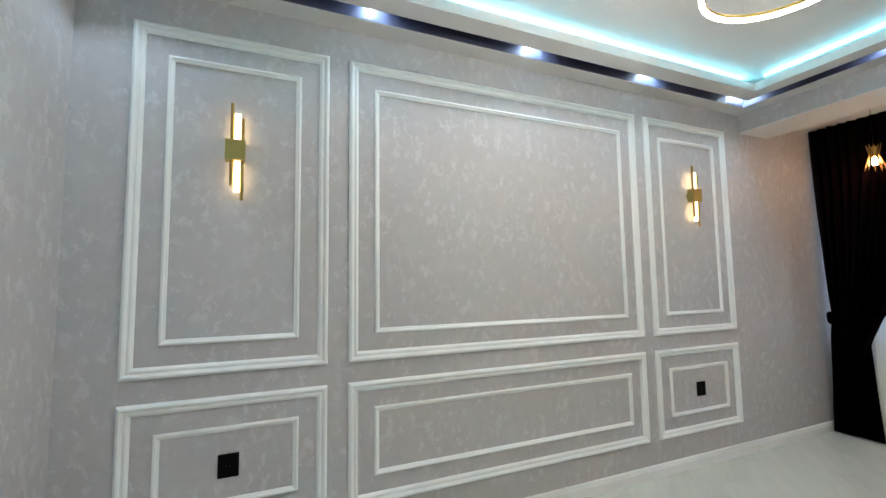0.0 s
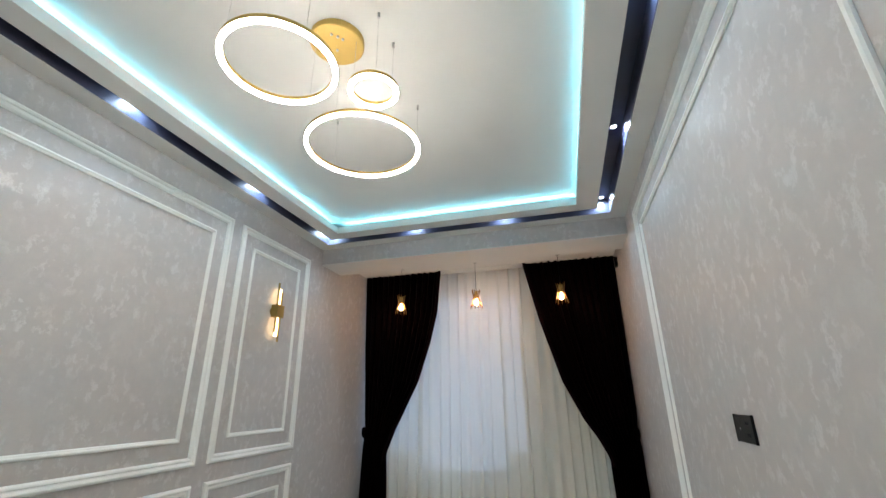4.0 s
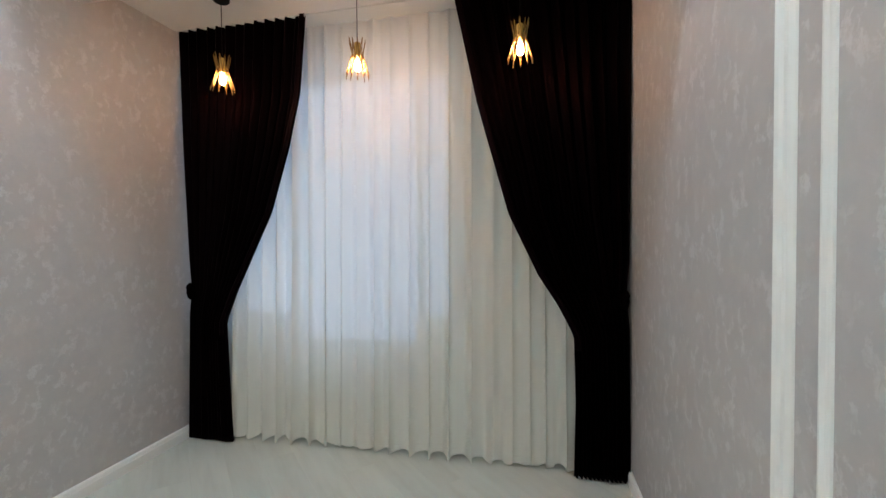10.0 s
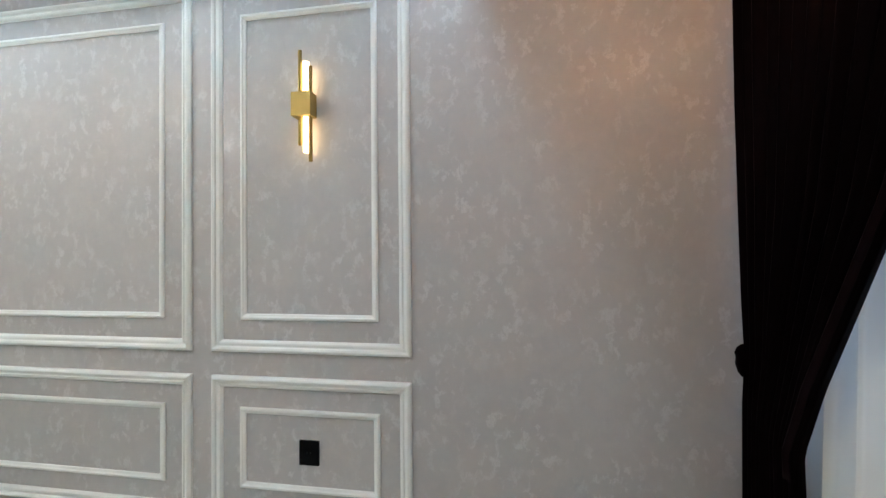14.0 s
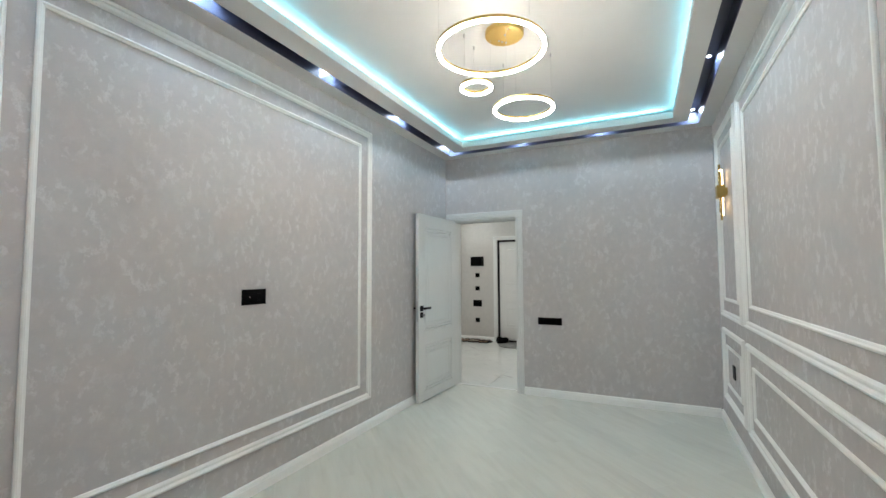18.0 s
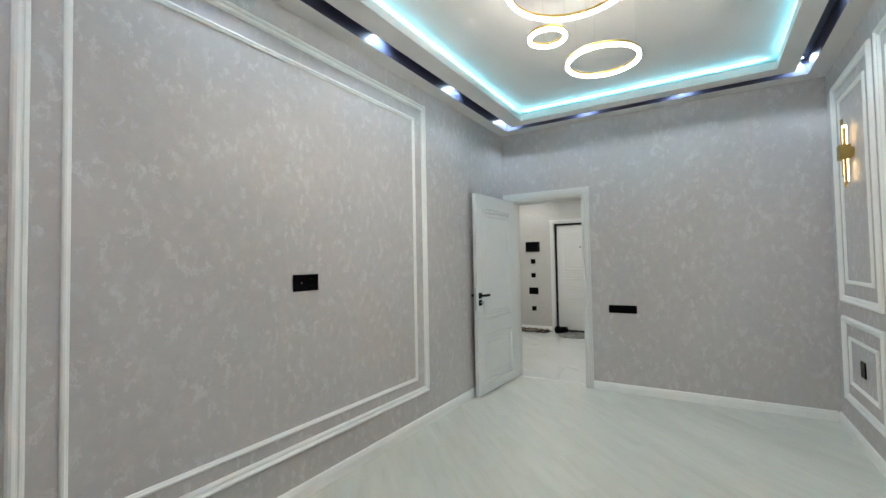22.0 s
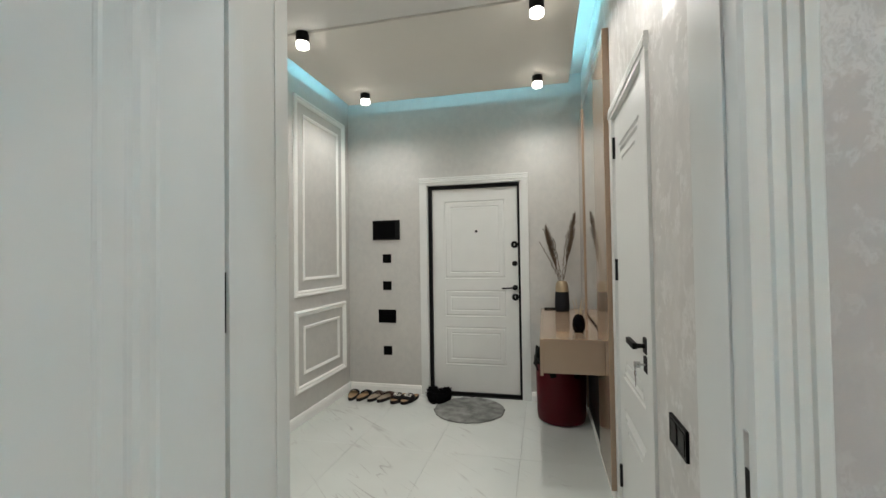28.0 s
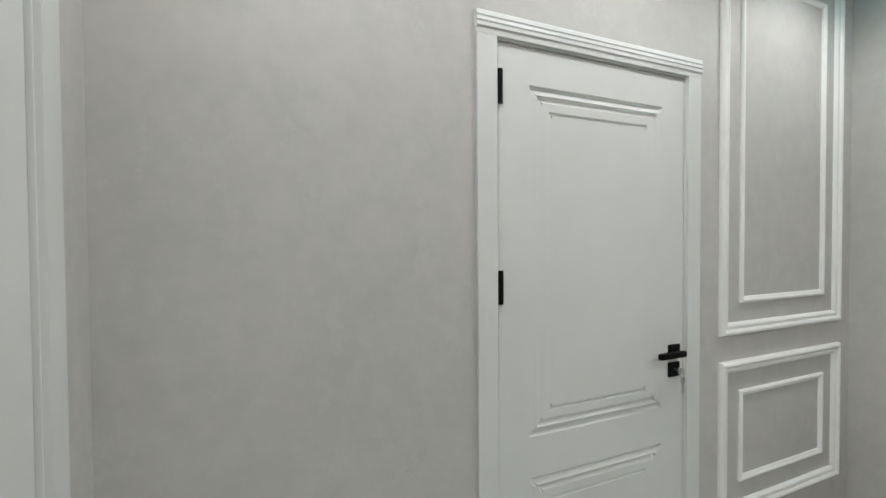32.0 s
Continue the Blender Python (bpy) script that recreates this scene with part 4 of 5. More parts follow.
seed = pendant()
for x, y in PENDANTS[1:]:
    copy_thing(seed, pose(x, y, BAY_Z, 0, 0, 40 * y))


# ---- curtains ----
def along(table, z):
    zs, vs = [p[0] for p in table], [p[1] for p in table]
    return float(np.interp(z, zs, vs))


def drape(name, x, edges, z0, z1, folds, depth, material, thick, rows=70, cols=260, hem=0.0, seed=1, spread=None):
    """A hanging cloth between the edge curves (z, y) of its two sides, with folds that tighten where it narrows."""
    rnd = random.Random(seed)
    phase = [rnd.uniform(-0.5, 0.5) for _ in range(folds + 2)]
    amp = [rnd.uniform(0.65, 1.15) for _ in range(folds + 2)]
    bm = bmesh.new()
    grid = []
    for r in range(rows + 1):
        z = z0 + (z1 - z0) * r / rows
        ya, yb = along(edges[0], z), along(edges[1], z)
        row = []
        for c in range(cols + 1):
            u = c / cols
            f = u * folds
            k = int(f)
            ph = phase[k] * (1 - (f - k)) + phase[k + 1] * (f - k)
            am = amp[k] * (1 - (f - k)) + amp[k + 1] * (f - k)
            s = math.sin(2 * math.pi * f + ph)
            d = depth * am * (s + 0.25 * math.sin(4 * math.pi * f + 1.3 * ph)) * (0.75 + 0.25 * math.sin(1.7 * z + k))
            zz = z + (hem * math.cos(2 * math.pi * f + ph) if r == 0 else 0)
            bow = spread(z) if spread else 0.0
            row.append(bm.verts.new((x + d - bow * math.sin(math.pi * u), ya + (yb - ya) * u + 0.15 * depth * math.cos(2 * math.pi * f + ph), zz)))
        grid.append(row)
    for a, b in zip(grid, grid[1:]):
        for c in range(cols):
            bm.faces.new((a[c], a[c + 1], b[c + 1], b[c]))
    ob = part(name, bm, material, None, smooth=True)
    for p in ob.data.polygons:
        p.use_smooth = True
    if thick:
        mod = ob.modifiers.new("thickness", "SOLIDIFY")
        mod.thickness = thick
    return ob


CURT_X = 5.685
north_in = ((0.0, 2.575), (0.45, 2.60), (0.83, 2.615), (1.05, 2.52), (1.23, 2.425), (1.57, 2.245), (1.99, 2.105), (2.33, 2.02), (2.83, 1.972))
north_out = ((0.0, 2.925), (0.9, 2.885), (1.06, 2.865), (1.25, 2.88), (2.0, 2.915), (2.8, 2.935))
south_in = ((0.0, 0.325), (0.45, 0.315), (0.83, 0.325), (1.0, 0.41), (1.17, 0.52), (1.53, 0.69), (2.18, 0.87), (2.80, 1.0))
south_out = ((0.0, 0.02), (0.9, 0.03), (1.06, 0.045), (1.25, 0.03), (2.0, 0.025), (2.8, 0.02))


def curtain(edges, seed, tie_y, label):
    ob = thing("curtain", label, "curtain", (0, 0, 0), group="dark curtains")
    cloth = drape("cloth", CURT_X, edges, 0.012, BAY_Z - 0.002, 13, 0.021, SATIN, 0.002, hem=0.006, seed=seed)
    cloth.parent = ob
    inner = edges[0]
    side = 1 if edges[1][0][1] > inner[0][1] else -1
    # turned edge; its lighter colour stands in for light caught from the window
    hem = drape("hem", CURT_X - 0.026, (inner, tuple((z, y + side * 0.034) for z, y in inner)), 0.75, BAY_Z - 0.002, 1, 0.004, SATIN_LIT_HEM, 0.002, cols=10)
    hem.parent = ob
    hem["label"] = "turned satin hem along the inner edge, coloured lighter as if lit by the window"
    part("tie_knot", lathe(((0.004, -0.065), (0.016, -0.050), (0.024, -0.020), (0.022, 0.005), (0.026, 0.020), (0.018, 0.040), (0.004, 0.052)), 16, place=(CURT_X - 0.018, tie_y, 1.05)), SATIN, ob, "knotted end of the satin band", smooth=True)
    return ob


curtain((north_in, north_out), 3, 2.882, "dark aubergine satin curtain tied back to the wall")
curtain((south_in, south_out), 8, 0.058, "dark aubergine satin curtain tied back to the wall")


def sheer_cloth_mesh(x, foot, y0, y1, z0, z1, folds, rows=36, per=22, upto=36):
    """A sheer that doubles back on itself in soft pleats of uneven width."""
    rnd = random.Random(12)
    widths = [rnd.uniform(0.7, 1.3) for _ in range(folds)]
    total = sum(widths)
    starts = [sum(widths[:k]) / total for k in range(folds + 1)]
    back = [rnd.uniform(0.11, 0.20) for _ in range(folds + 1)]
    deep = [rnd.uniform(0.012, 0.024) for _ in range(folds + 1)]
    drift = [rnd.uniform(-0.02, 0.02) for _ in range(folds + 1)]
    bm = bmesh.new()
    grid = []
    for r in range(upto + 1):
        z = z0 + (z1 - z0) * r / rows
        low = 1 - (z - z0) / (z1 - z0)
        row = []
        for c in range(folds * per + 1):
            k, f = divmod(c, per)
            f /= per
            k2 = min(k + 1, folds)
            mix = lambda t: t[k] * (1 - f) + t[k2] * f
            p = (starts[k2] - starts[k]) * (y1 - y0) if k < folds else 0.0
            wave = math.sin(2 * math.pi * f)
            yy = y0 + (starts[k] + (starts[k2] - starts[k]) * f) * (y1 - y0) + mix(back) * max(p, 0.05) * wave * (0.8 + 0.4 * low) * min(1, c / per, folds - c / per) + mix(drift) * low
            xx = x + (foot - x) * low ** 1.4 + mix(deep) * (math.cos(2 * math.pi * f) + 0.3 * math.cos(4 * math.pi * f + k)) * (0.7 + 1.0 * low)
            zz = z + (0.016 * math.cos(2 * math.pi * f + 0.7 * k) if r == 0 else 0.0)
            row.append(bm.verts.new((xx, yy, zz)))
        grid.append(row)
    for a, b in zip(grid, grid[1:]):
        for c in range(folds * per):
            bm.faces.new((a[c], a[c + 1], b[c + 1], b[c]))
    return bm


sheer = thing("sheer_curtain", "cream sheer curtain hanging in soft folds to the floor", "sheer curtain", (0, 0, 0))
for name, shift, upto in (("cloth", 0.0, 36), ("hem", -0.004, 1)):
    cloth = part(name, sheer_cloth_mesh(5.82 + shift, 5.745 + shift, 0.05, 2.92, 0.024, BAY_Z - 0.004, 24, upto=upto), SHEER, sheer)
    for p in cloth.data.polygons:
        p.use_smooth = True
ob = thing("curtain_track", "white ceiling curtain track above the curtains", "curtain rail", (0, 0, 0))
part("rail", box(5.67, 0.02, BAY_Z - 0.006, 5.87, 2.945, BAY_Z, 0.002), WHITE, ob)


# ---- hall things ----
ob = thing("mirror_unit", "glossy taupe wall unit with a tall mirror", "mirror unit", (-2.56, HALL_N, 0.0))
part("side_panel", box(0.255, -0.036, 0.09, 0.735, 0.0, 2.60, 0.003), TAUPE, ob, "tall glossy taupe panel")
part("side_panel", box(-0.915, -0.036, 0.09, -0.56, 0.0, 2.60, 0.003), TAUPE, ob, "tall glossy taupe panel")
part("mirror_edge", box(-0.56, -0.022, 0.09, 0.255, 0.0, 2.60), BLACK, ob, "black backing board below and behind the mirror")
part("mirror", box(-0.557, -0.026, 0.70, 0.250, -0.022, 2.597), MIRROR, ob, "tall clear mirror")
ob = thing("console_shelf", "floating glossy taupe console with drawers", "console", (-2.62, HALL_N - 0.037, 0.0))
part("body", box(-0.850, -0.345, 0.665, 0.66, 0.0, 0.845, 0.003), TAUPE, ob)
part("top", box(-0.855, -0.3445, 0.845, 0.665, 0.0, 0.868, 0.001), TAUPE, ob, "polished taupe top")
for a, b in ((-0.854, -0.0965), (-0.0935, 0.664)):
    part("drawer_front", box(a, -0.363, 0.65, b, -0.345, 0.868, 0.001), TAUPE, ob, "handleless drawer front")
VASE_DARK = plain("matt_charcoal_glaze", (0.008, 0.009, 0.012), 0.6, shine=0.25)
VASE_GOLD = plain("matt_gold_glaze", (0.34, 0.265, 0.175), 0.4, metal=0.6)
STRAW = plain("dried_plume", (0.115, 0.078, 0.050), 0.9, vary=0.3, scale=30.0)
TWIG = plain("dry_twig", (0.16, 0.10, 0.05), 0.8, vary=0.3, scale=30.0)
CATKIN = plain("dark_bud", (0.055, 0.04, 0.03), 0.9, vary=0.3, scale=40.0)
REED = plain("pale_reed", (0.55, 0.42, 0.26), 0.8)
RED = plain("dark_red_plastic", (0.070, 0.0008, 0.005), 0.45, vary=0.08, shine=0.2)
BAG = plain("black_bin_bag", (0.002, 0.002, 0.002), 0.5, relief=0.2, grain=30.0, shine=0.08)
RUG = plain("grey_plush", (0.20, 0.205, 0.195), 0.95, vary=0.42, scale=11.0, grain=260.0, relief=0.6, shine=0.1)
SOLE = plain("cork_sole", (0.34, 0.22, 0.12), 0.75, vary=0.15, scale=60.0)
SOLE_GREY = plain("worn_insole", (0.36, 0.30, 0.23), 0.75, vary=0.15, scale=60.0)
STRAP = plain("dark_strap", (0.010, 0.008, 0.008), 0.6, shine=0.2)
STRAP_BROWN = plain("brown_strap", (0.05, 0.022, 0.014), 0.5)
LETTER = plain("pale_print", (0.75, 0.73, 0.68), 0.6)

ob = thing("vase", "charcoal and gold vase of dried pampas on the console", "vase", (-3.29, 0.84, 0.868))
part("base", lathe(((0.001, 0.0), (0.054, 0.0), (0.061, 0.008), (0.063, 0.03), (0.062, 0.08), (0.058, 0.172)), 32, close=False), VASE_DARK, ob, "charcoal lower half", smooth=True)
part("neck", lathe(((0.058, 0.172), (0.056, 0.215), (0.051, 0.240), (0.043, 0.258), (0.038, 0.266), (0.032, 0.266), (0.031, 0.190)), 32, close=False), VASE_GOLD, ob, "gold upper half", smooth=True)
rnd = random.Random(9)


def plume(lean_x, lean_y, length, fluff):
    bm = rod((0, 0, 0.17), (lean_x * 0.45, lean_y * 0.45, 0.17 + length * 0.45), 0.002, 6)
    for k in range(fluff):
        s = 0.36 + 0.64 * k / fluff
        c = Vector((lean_x * s, lean_y * s, 0.17 + length * s))
        r = 0.034 * math.sin(math.pi * min(1.0, (s - 0.34) / 0.7)) + 0.003
        a = rnd.uniform(0, 6.28)
        tip = c + Vector((r * math.cos(a), r * math.sin(a), rnd.uniform(0.03, 0.06)))
        rod(c, tip, 0.0022, 4, bm, 0.0003)
    return bm


for lx, ly, ln in ((0.02, 0.120, 0.66), (0.02, -0.130, 0.555)):
    part("pampas_plume", plume(lx, ly, ln, 620), STRAW, ob, "tan feathery plume")
for lx, ly, ln in ((0.03, -0.185, 0.42), (-0.03, -0.150, 0.54), (-0.02, -0.060, 0.45), (0.03, 0.105, 0.47), (-0.03, 0.050, 0.49)):
    bm = bmesh.new()
    last = Vector((0, 0, 0.19))
    for k in range(1, 9):
        s = k / 8
        p = Vector((lx * s ** 1.3, ly * s ** 1.3, 0.19 + ln * s))
        rod(last, p, 0.0018, 5, bm)
        last = p
    twig = part("twig", bm, TWIG, ob, "dry twig with buds")
    bm = bmesh.new()
    for k in range(6, 30):
        s = k / 29
        p = Vector((lx * s ** 1.3, ly * s ** 1.3, 0.19 + ln * s)) + Vector((rnd.uniform(-1, 1), rnd.uniform(-1, 1), 0)) * 0.008
        bmesh.ops.create_icosphere(bm, subdivisions=1, radius=0.0052, matrix=Matrix.Translation(p) @ Matrix.Diagonal((0.8, 0.8, 1.4, 1)))
    part("buds", bm, CATKIN, twig)

ob = thing("reed_diffuser", "black egg-shaped reed diffuser on the console", "reed diffuser", (-2.215, 0.895, 0.868))
part("bottle", lathe(((0.001, 0.0), (0.027, 0.0), (0.037, 0.018), (0.041, 0.048), (0.037, 0.082), (0.024, 0.106), (0.013, 0.114), (0.010, 0.114), (0.010, 0.07)), 28, close=False), BLACK_GLASS, ob, "glossy black bottle", smooth=True)
for lx, ly in ((0.03, 0.01), (-0.02, 0.02), (0.01, -0.03), (-0.03, -0.01), (0.015, 0.03)):
    part("reed", rod((0, 0, 0.05), (lx * 1.2, ly * 1.2, 0.205), 0.0018, 6), REED, ob)

ob = thing("tray", "thin black tray lying at the end of the console", "tray", (-3.415, 0.76, 0.868))
part("dish", box(-0.035, -0.075, 0.0, 0.035, 0.115, 0.012, 0.003), BLACK, ob)

ob = thing("laundry_bin", "dark red bin with a black bag under the console", "bin", (-3.06, 0.808, 0.0))
prof = ((0.001, 0.0), (0.165, 0.0), (0.185, 0.012), (0.195, 0.05), (0.205, 0.50), (0.20, 0.50), (0.19, 0.06))
bm = lathe(prof, 40, close=False)
part("bucket", bm, RED, ob, "dark red ribbed bucket", smooth=True)
bm = bmesh.new()
loops = []
for r0, z in ((0.196, 0.40), (0.212, 0.46), (0.214, 0.52), (0.19, 0.58), (0.11, 0.63)):
    loops.append([((r0 + 0.012 * math.sin(7 * t + z * 40) + 0.008 * math.sin(13 * t)) * math.cos(t), (r0 + 0.012 * math.sin(7 * t + z * 40)) * math.sin(t), z + 0.015 * math.sin(5 * t + 1)) for t in [2 * math.pi * k / 60 for k in range(60)]])
loft(bm, loops)
for a, h in ((-1.75, 0.10), (-1.1, 0.07)):
    rod((0.16 * math.cos(a), 0.16 * math.sin(a), 0.50), (0.20 * math.cos(a), 0.20 * math.sin(a), 0.50 + h), 0.06, 10, bm, 0.004)
part("bin_bag", bm, BAG, ob, "crumpled black bin bag", smooth=True)

bm = bmesh.new()
rnd = random.Random(21)
edge = [0.312 + rnd.uniform(-0.006, 0.006) for _ in range(96)]
loops = []
for s, z in ((0.98, 0.001), (1.0, 0.008), (0.985, 0.014), (0.94, 0.017), (0.80, 0.018), (0.60, 0.018), (0.40, 0.018), (0.20, 0.018), (0.03, 0.018)):
    loops.append([(e * s * math.cos(2 * math.pi * k / 96), e * s * math.sin(2 * math.pi * k / 96), z + (rnd.uniform(-0.003, 0.003) if z > 0.01 else 0.0)) for k, e in enumerate(edge)])
loft(bm, loops)
ob = tagged(part("round_rug", bm, RUG, smooth=True), "round grey plush rug before the entrance door", "rug")
ob.location = (-3.12, 0.02, 0.0)


def slipper(place, turn, sole, strap, label, closed=False, text=""):
    """Toe along +x: dark foot bed with a rim, tan insole, one or two bands over the instep."""
    ob = thing("slipper", label, "slipper", place, group="slippers by the wall")
    ob.rotation_euler = (0, 0, radians(turn))
    ring = [2 * math.pi * k / 40 for k in range(40)]
    outline = [(0.132 * math.cos(t), (0.046 + 0.007 * math.cos(t)) * math.copysign(abs(math.sin(t)) ** 0.8, math.sin(t))) for t in ring]
    bm = bmesh.new()
    loft(bm, [[(x * s, y * s, z) for x, y in outline] for s, z in ((0.97, 0.0), (1.0, 0.006), (1.0, 0.022), (0.985, 0.028), (0.93, 0.028), (0.90, 0.021))])
    bm.faces.new([bm.verts.new((x * 0.97, y * 0.97, 0.0)) for x, y in outline])
    part("sole", bm, STRAP, ob, "dark rimmed sole", smooth=True)
    bm = bmesh.new()
    loft(bm, [[(x * s, y * s, z) for x, y in outline] for s, z in ((0.955, 0.0275), (0.94, 0.0305), (0.82, 0.0285))])
    part("insole", bm, sole, ob, "tan insole", smooth=True)
    bands = ((-0.012, 0.078),) if closed else ((0.022, 0.084),)
    for n, (a, b) in enumerate(bands):
        bm = bmesh.new()
        rows = []
        for i in range(5):
            x = a + (b - a) * i / 4
            wide = (0.046 + 0.007 * x / 0.132) * math.sqrt(max(0.05, 1 - (x / 0.138) ** 2)) + 0.003
            high = 0.068 - 0.36 * max(0.0, x + 0.012) if closed else 0.060 - 0.22 * max(0.0, x - 0.03) + 0.004 * math.sin(math.pi * i / 4) - 0.006 * n
            rows.append([bm.verts.new((x - 0.012 * abs(math.cos(math.pi * k / 14)) * (i == 0), wide * math.cos(math.pi * k / 14), 0.012 + (high - 0.012) * math.sin(math.pi * k / 14) ** 0.7)) for k in range(15)])
        for p, q in zip(rows, rows[1:]):
            for k in range(14):
                bm.faces.new((p[k], p[k + 1], q[k + 1], q[k]))
        o = part("strap", bm, strap, ob, "dark upper strap", smooth=True)
        mod = o.modifiers.new("thickness", "SOLIDIFY")
        mod.thickness, mod.offset = 0.003, 0.0
    if text:
        curve = bpy.data.curves.new("lettering", "FONT")
        curve.body, curve.size, curve.extrude, curve.align_x, curve.align_y = text, 0.046, 0.0012, "CENTER", "CENTER"
        curve.offset = 0.0012
        curve.materials.append(LETTER)
        t = new("lettering", curve)
        t.parent = ob
        t.matrix_local = Matrix.Translation((0.034, 0, 0.0605)) @ pose(0, 0, 0, 0, 19, 0) @ pose(0, 0, 0, 0, 0, 90)
    return ob


ROW = ((-1.163, 12, SOLE, STRAP, False, ""), (-1.048, -6, SOLE, STRAP, False, ""), (-0.925, -12, SOLE_GREY, STRAP_BROWN, False, ""), (-0.817, -20, SOLE_GREY, STRAP_BROWN, False, ""), (-0.684, -14, SOLE, STRAP, True, "RUS"), (-0.576, -18, SOLE, STRAP, True, "RUS"))
for y, turn, sole, strap, closed, text in ROW:
    slipper((-3.275 + (0.01 if text else 0.0), y, 0.0), turn - (0 if text else 180), sole, strap, "black slipper with pale RUS lettering on marble floor" if text else "open house slipper with tan insole by the wall", closed, text)

# soft dark slippers standing together beside the entrance
FUR = plain("black_plush", (0.004, 0.004, 0.0045), 0.95, vary=0.3, shine=0.05)
for k, (x, y, turn) in enumerate(((-3.335, -0.365, 196), (-3.31, -0.255, 172))):
    ob = thing("plush_slipper", "fluffy black slipper beside the entrance door", "slipper", (x, y, 0.0), group="black plush slippers")
    ob.rotation_euler = (0, 0, radians(turn))
    outline = [(0.135 * math.cos(2 * math.pi * i / 28), (0.052 + 0.006 * math.cos(2 * math.pi * i / 28)) * math.sin(2 * math.pi * i / 28)) for i in range(28)]
    bm = bmesh.new()
    loft(bm, [[(px, py, z) for px, py in outline] for z in (0.0, 0.014, 0.018)])
    part("sole", bm, BLACK, ob)
    bm = bmesh.new()
    rnd = random.Random(40 + k)
    loops = []
    for s, z, lean in ((0.97, 0.018, 0.0), (1.04, 0.038, 0.0), (1.0, 0.062, 0.004), (0.84, 0.086, 0.010), (0.62, 0.100, 0.014), (0.44, 0.100, 0.0), (0.36, 0.080, -0.02)):
        loops.append([(px * s + lean, py * min(1.08, s + 0.12), z) for px, py in outline])
    rows = loft(bm, loops)
    for ring in rows[1:6]:
        for v in ring:
            for _ in range(2):
                d = Vector((v.co.x * 0.5, v.co.y, 0.03)).normalized() + Vector((rnd.uniform(-0.6, 0.6), rnd.uniform(-0.6, 0.6), rnd.uniform(-0.3, 0.5)))
                rod(v.co, v.co + d * rnd.uniform(0.008, 0.018), 0.004, 4, bm, 0.0004)
    part("upper", bm, FUR, ob, "fluffy black upper")


# ---- hall ceiling lights ----
def puck(x, y):
    ob = thing("ceiling_spot", "dark cylinder ceiling spot with a lit frosted end", "ceiling light", (x, y, HALL_Z), group="hall ceiling spots")
    part("housing", lathe(((0.043, 0.011), (0.043, -0.052), (0.040, -0.055), (0.001, -0.055)), 32, close=False), BLACK_METAL, ob, "dark bronze housing", smooth=True)
    part("diffuser", lathe(((0.040, -0.055), (0.040, -0.085), (0.034, -0.090), (0.001, -0.090)), 32, close=False), PUCK_GLOW, ob, "lit frosted end", smooth=True)
    return ob


for n, (x, y) in enumerate(HALL_SPOTS):
    if n == 0:
        seed = puck(x, y)
    else:
        copy_thing(seed, Matrix.Translation((x, y, HALL_Z)))

# small black box on the south wall by the curtain
ob = thing("wall_sensor", "small black box high on the wall by the curtain", "sensor", (5.50, ROOM_S, 2.70))
part("case", box(-0.035, 0.0, -0.05, 0.035, 0.03, 0.05, 0.004), BLACK, ob)

# ---- boards and tiles ----
def flat_piece(w, d, t, bevel):
    bm = bmesh.new()
    loft(bm, [[(0, 0, -t), (w, 0, -t), (w, d, -t), (0, d, -t)], [(0, 0, -bevel), (w, 0, -bevel), (w, d, -bevel), (0, d, -bevel)], [(bevel, bevel, 0), (w - bevel, bevel, 0), (w - bevel, d - bevel, 0), (bevel, d - bevel, 0)]])
    bmesh.ops.recalc_face_normals(bm, faces=bm.faces[:])
    return bm


MESHES = {}


def lay(name, parent, x0, y0, x1, y1, material, bevel):
    w, d = round(x1 - x0, 4), round(y1 - y0, 4)
    key = (name, w, d)
    if key not in MESHES:
        me = bpy.data.meshes.new(name)
        bm = flat_piece(w, d, 0.012, bevel)
        bm.to_mesh(me)
        bm.free()
        me.materials.append(material)
        MESHES[key] = me
    ob = new(name, MESHES[key])
    ob.parent = parent
    ob.location = (x0, y0, 0.0)


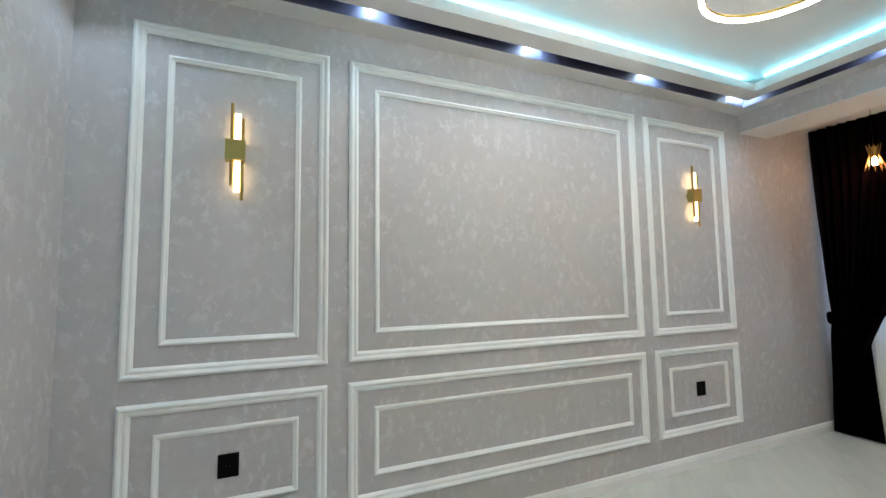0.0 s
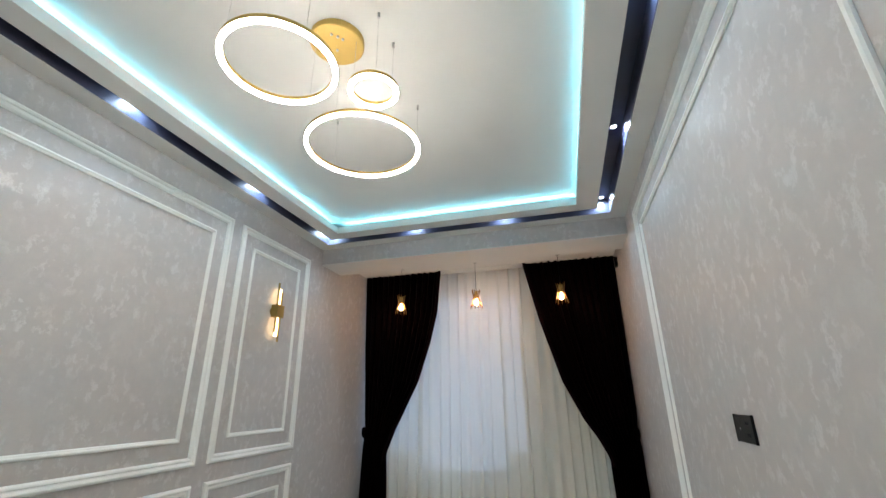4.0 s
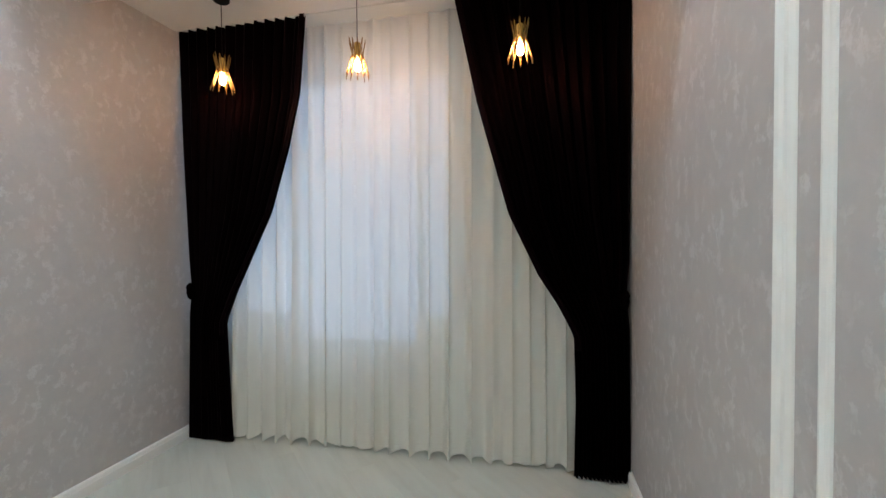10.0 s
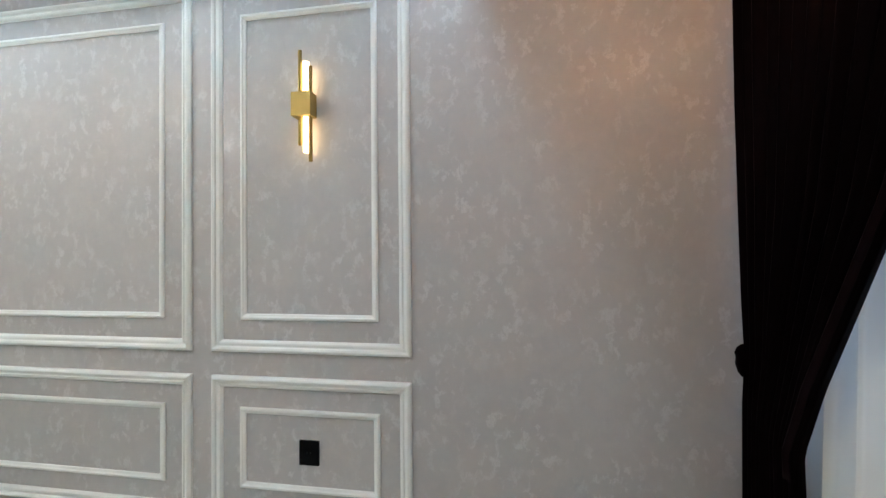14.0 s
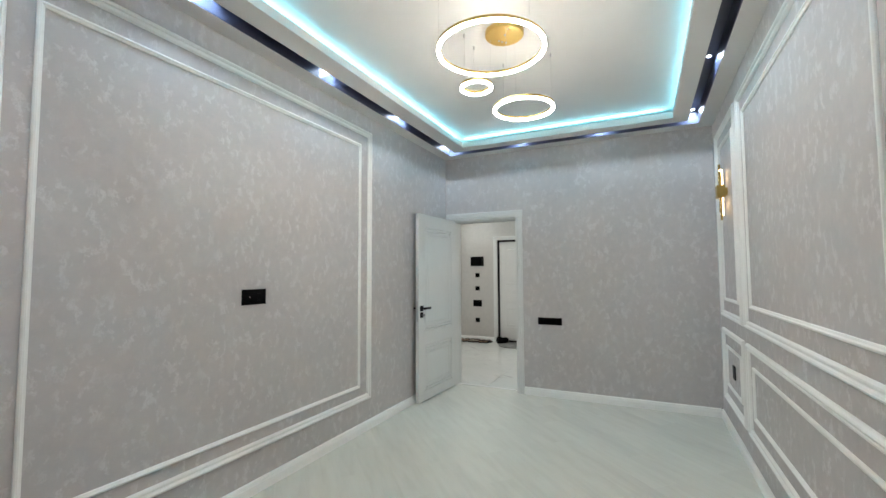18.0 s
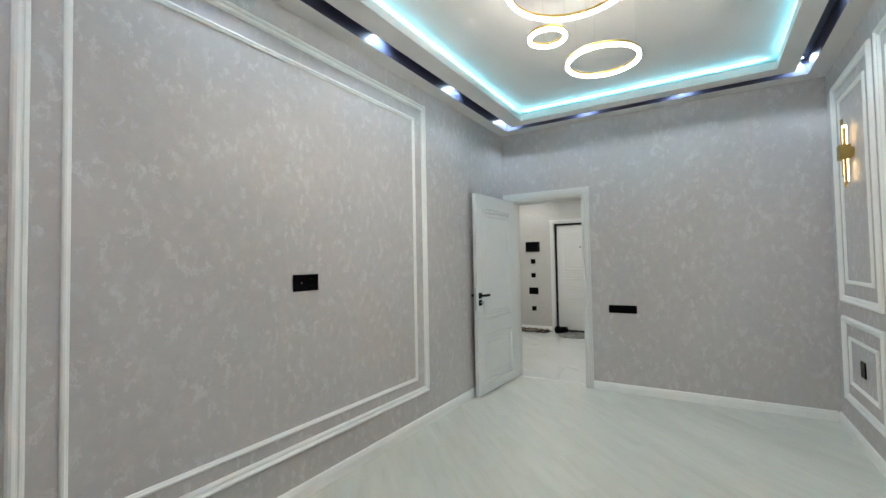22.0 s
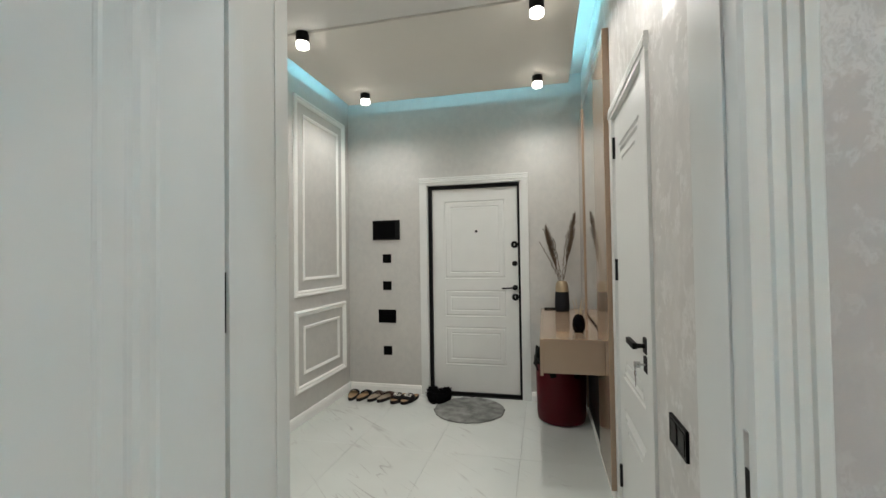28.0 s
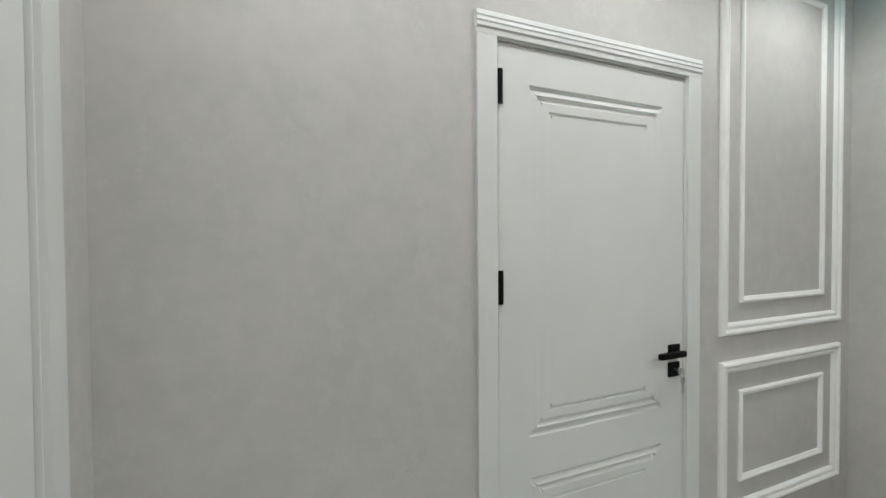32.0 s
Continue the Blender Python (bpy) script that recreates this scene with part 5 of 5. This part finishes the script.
# boards run diagonally across the room
def clipped(poly, keep):
    """The part of a convex outline on the kept side; keep gives the signed distance of a point."""
    out = []
    for p, q in zip(poly, poly[1:] + poly[:1]):
        a, b = keep(p), keep(q)
        if a >= 0:
            out.append(p)
        if (a >= 0) != (b >= 0):
            s = a / (a - b)
            out.append((p[0] + (q[0] - p[0]) * s, p[1] + (q[1] - p[1]) * s))
    return out


W, L, GAP, C45 = 0.193, 1.29, 0.00015, math.sqrt(0.5)
turned = lambda u, v: (u * C45 - v * C45, u * C45 + v * C45)
back = lambda x, y: (x * C45 + y * C45, -x * C45 + y * C45)
SIDES = (lambda p: p[0], lambda p: WINDOW_X - p[0], lambda p: p[1] - ROOM_S, lambda p: ROOM_N - p[1])
for row in range(-23, 12):
    u = -1.4 - (row * 0.43) % L
    while u < 6.6:
        quad = [turned(a, b) for a, b in ((u + GAP, row * W + GAP), (u + L - GAP, row * W + GAP), (u + L - GAP, row * W + W - GAP), (u + GAP, row * W + W - GAP))]
        for side in SIDES:
            quad = clipped(quad, side) if quad else quad
        if len(quad) > 2:
            cx, cy = sum(p[0] for p in quad) / len(quad), sum(p[1] for p in quad) / len(quad)
            local = [back(x - cx, y - cy) for x, y in quad]
            me = bpy.data.meshes.new("plank")
            n = len(local)
            shrink = lambda p, s: (p[0] * s, p[1] * s)
            size = max(math.hypot(*p) for p in local)
            if size > 0.03:
                s = 1 - 0.0004 / size
                verts = [(*p, -0.012) for p in local] + [(*p, -0.0004) for p in local] + [(*shrink(p, s), 0.0) for p in local]
                faces = [[k + a, (k + 1) % n + a, (k + 1) % n + a + n, k + a + n] for a in (0, n) for k in range(n)] + [[k + 2 * n for k in range(n)]]
                me.from_pydata(verts, [], faces)
                me.materials.append(BOARD)
                ob = new("plank", me)
                ob.parent = floor
                ob.matrix_local = pose(cx, cy, 0, 0, 0, 45)
        u += L
lay("plank", floor, -0.088, DOOR_Y0 + 0.03, 0.0, DOOR_Y1 - 0.03, BOARD, 0.0006)
T = 0.60
y = HALL_S
while y < HALL_N:
    x = HALL_W
    y1 = min(y + T, HALL_N)
    while x < -0.12:
        x1 = min(x + 1.2, -0.115)
        lay("tile", hall_floor, x + 0.0007, y + 0.0007, x1 - 0.0007, y1 - 0.0007, MARBLE, 0.0006)
        x = x + 1.2
    y = y1
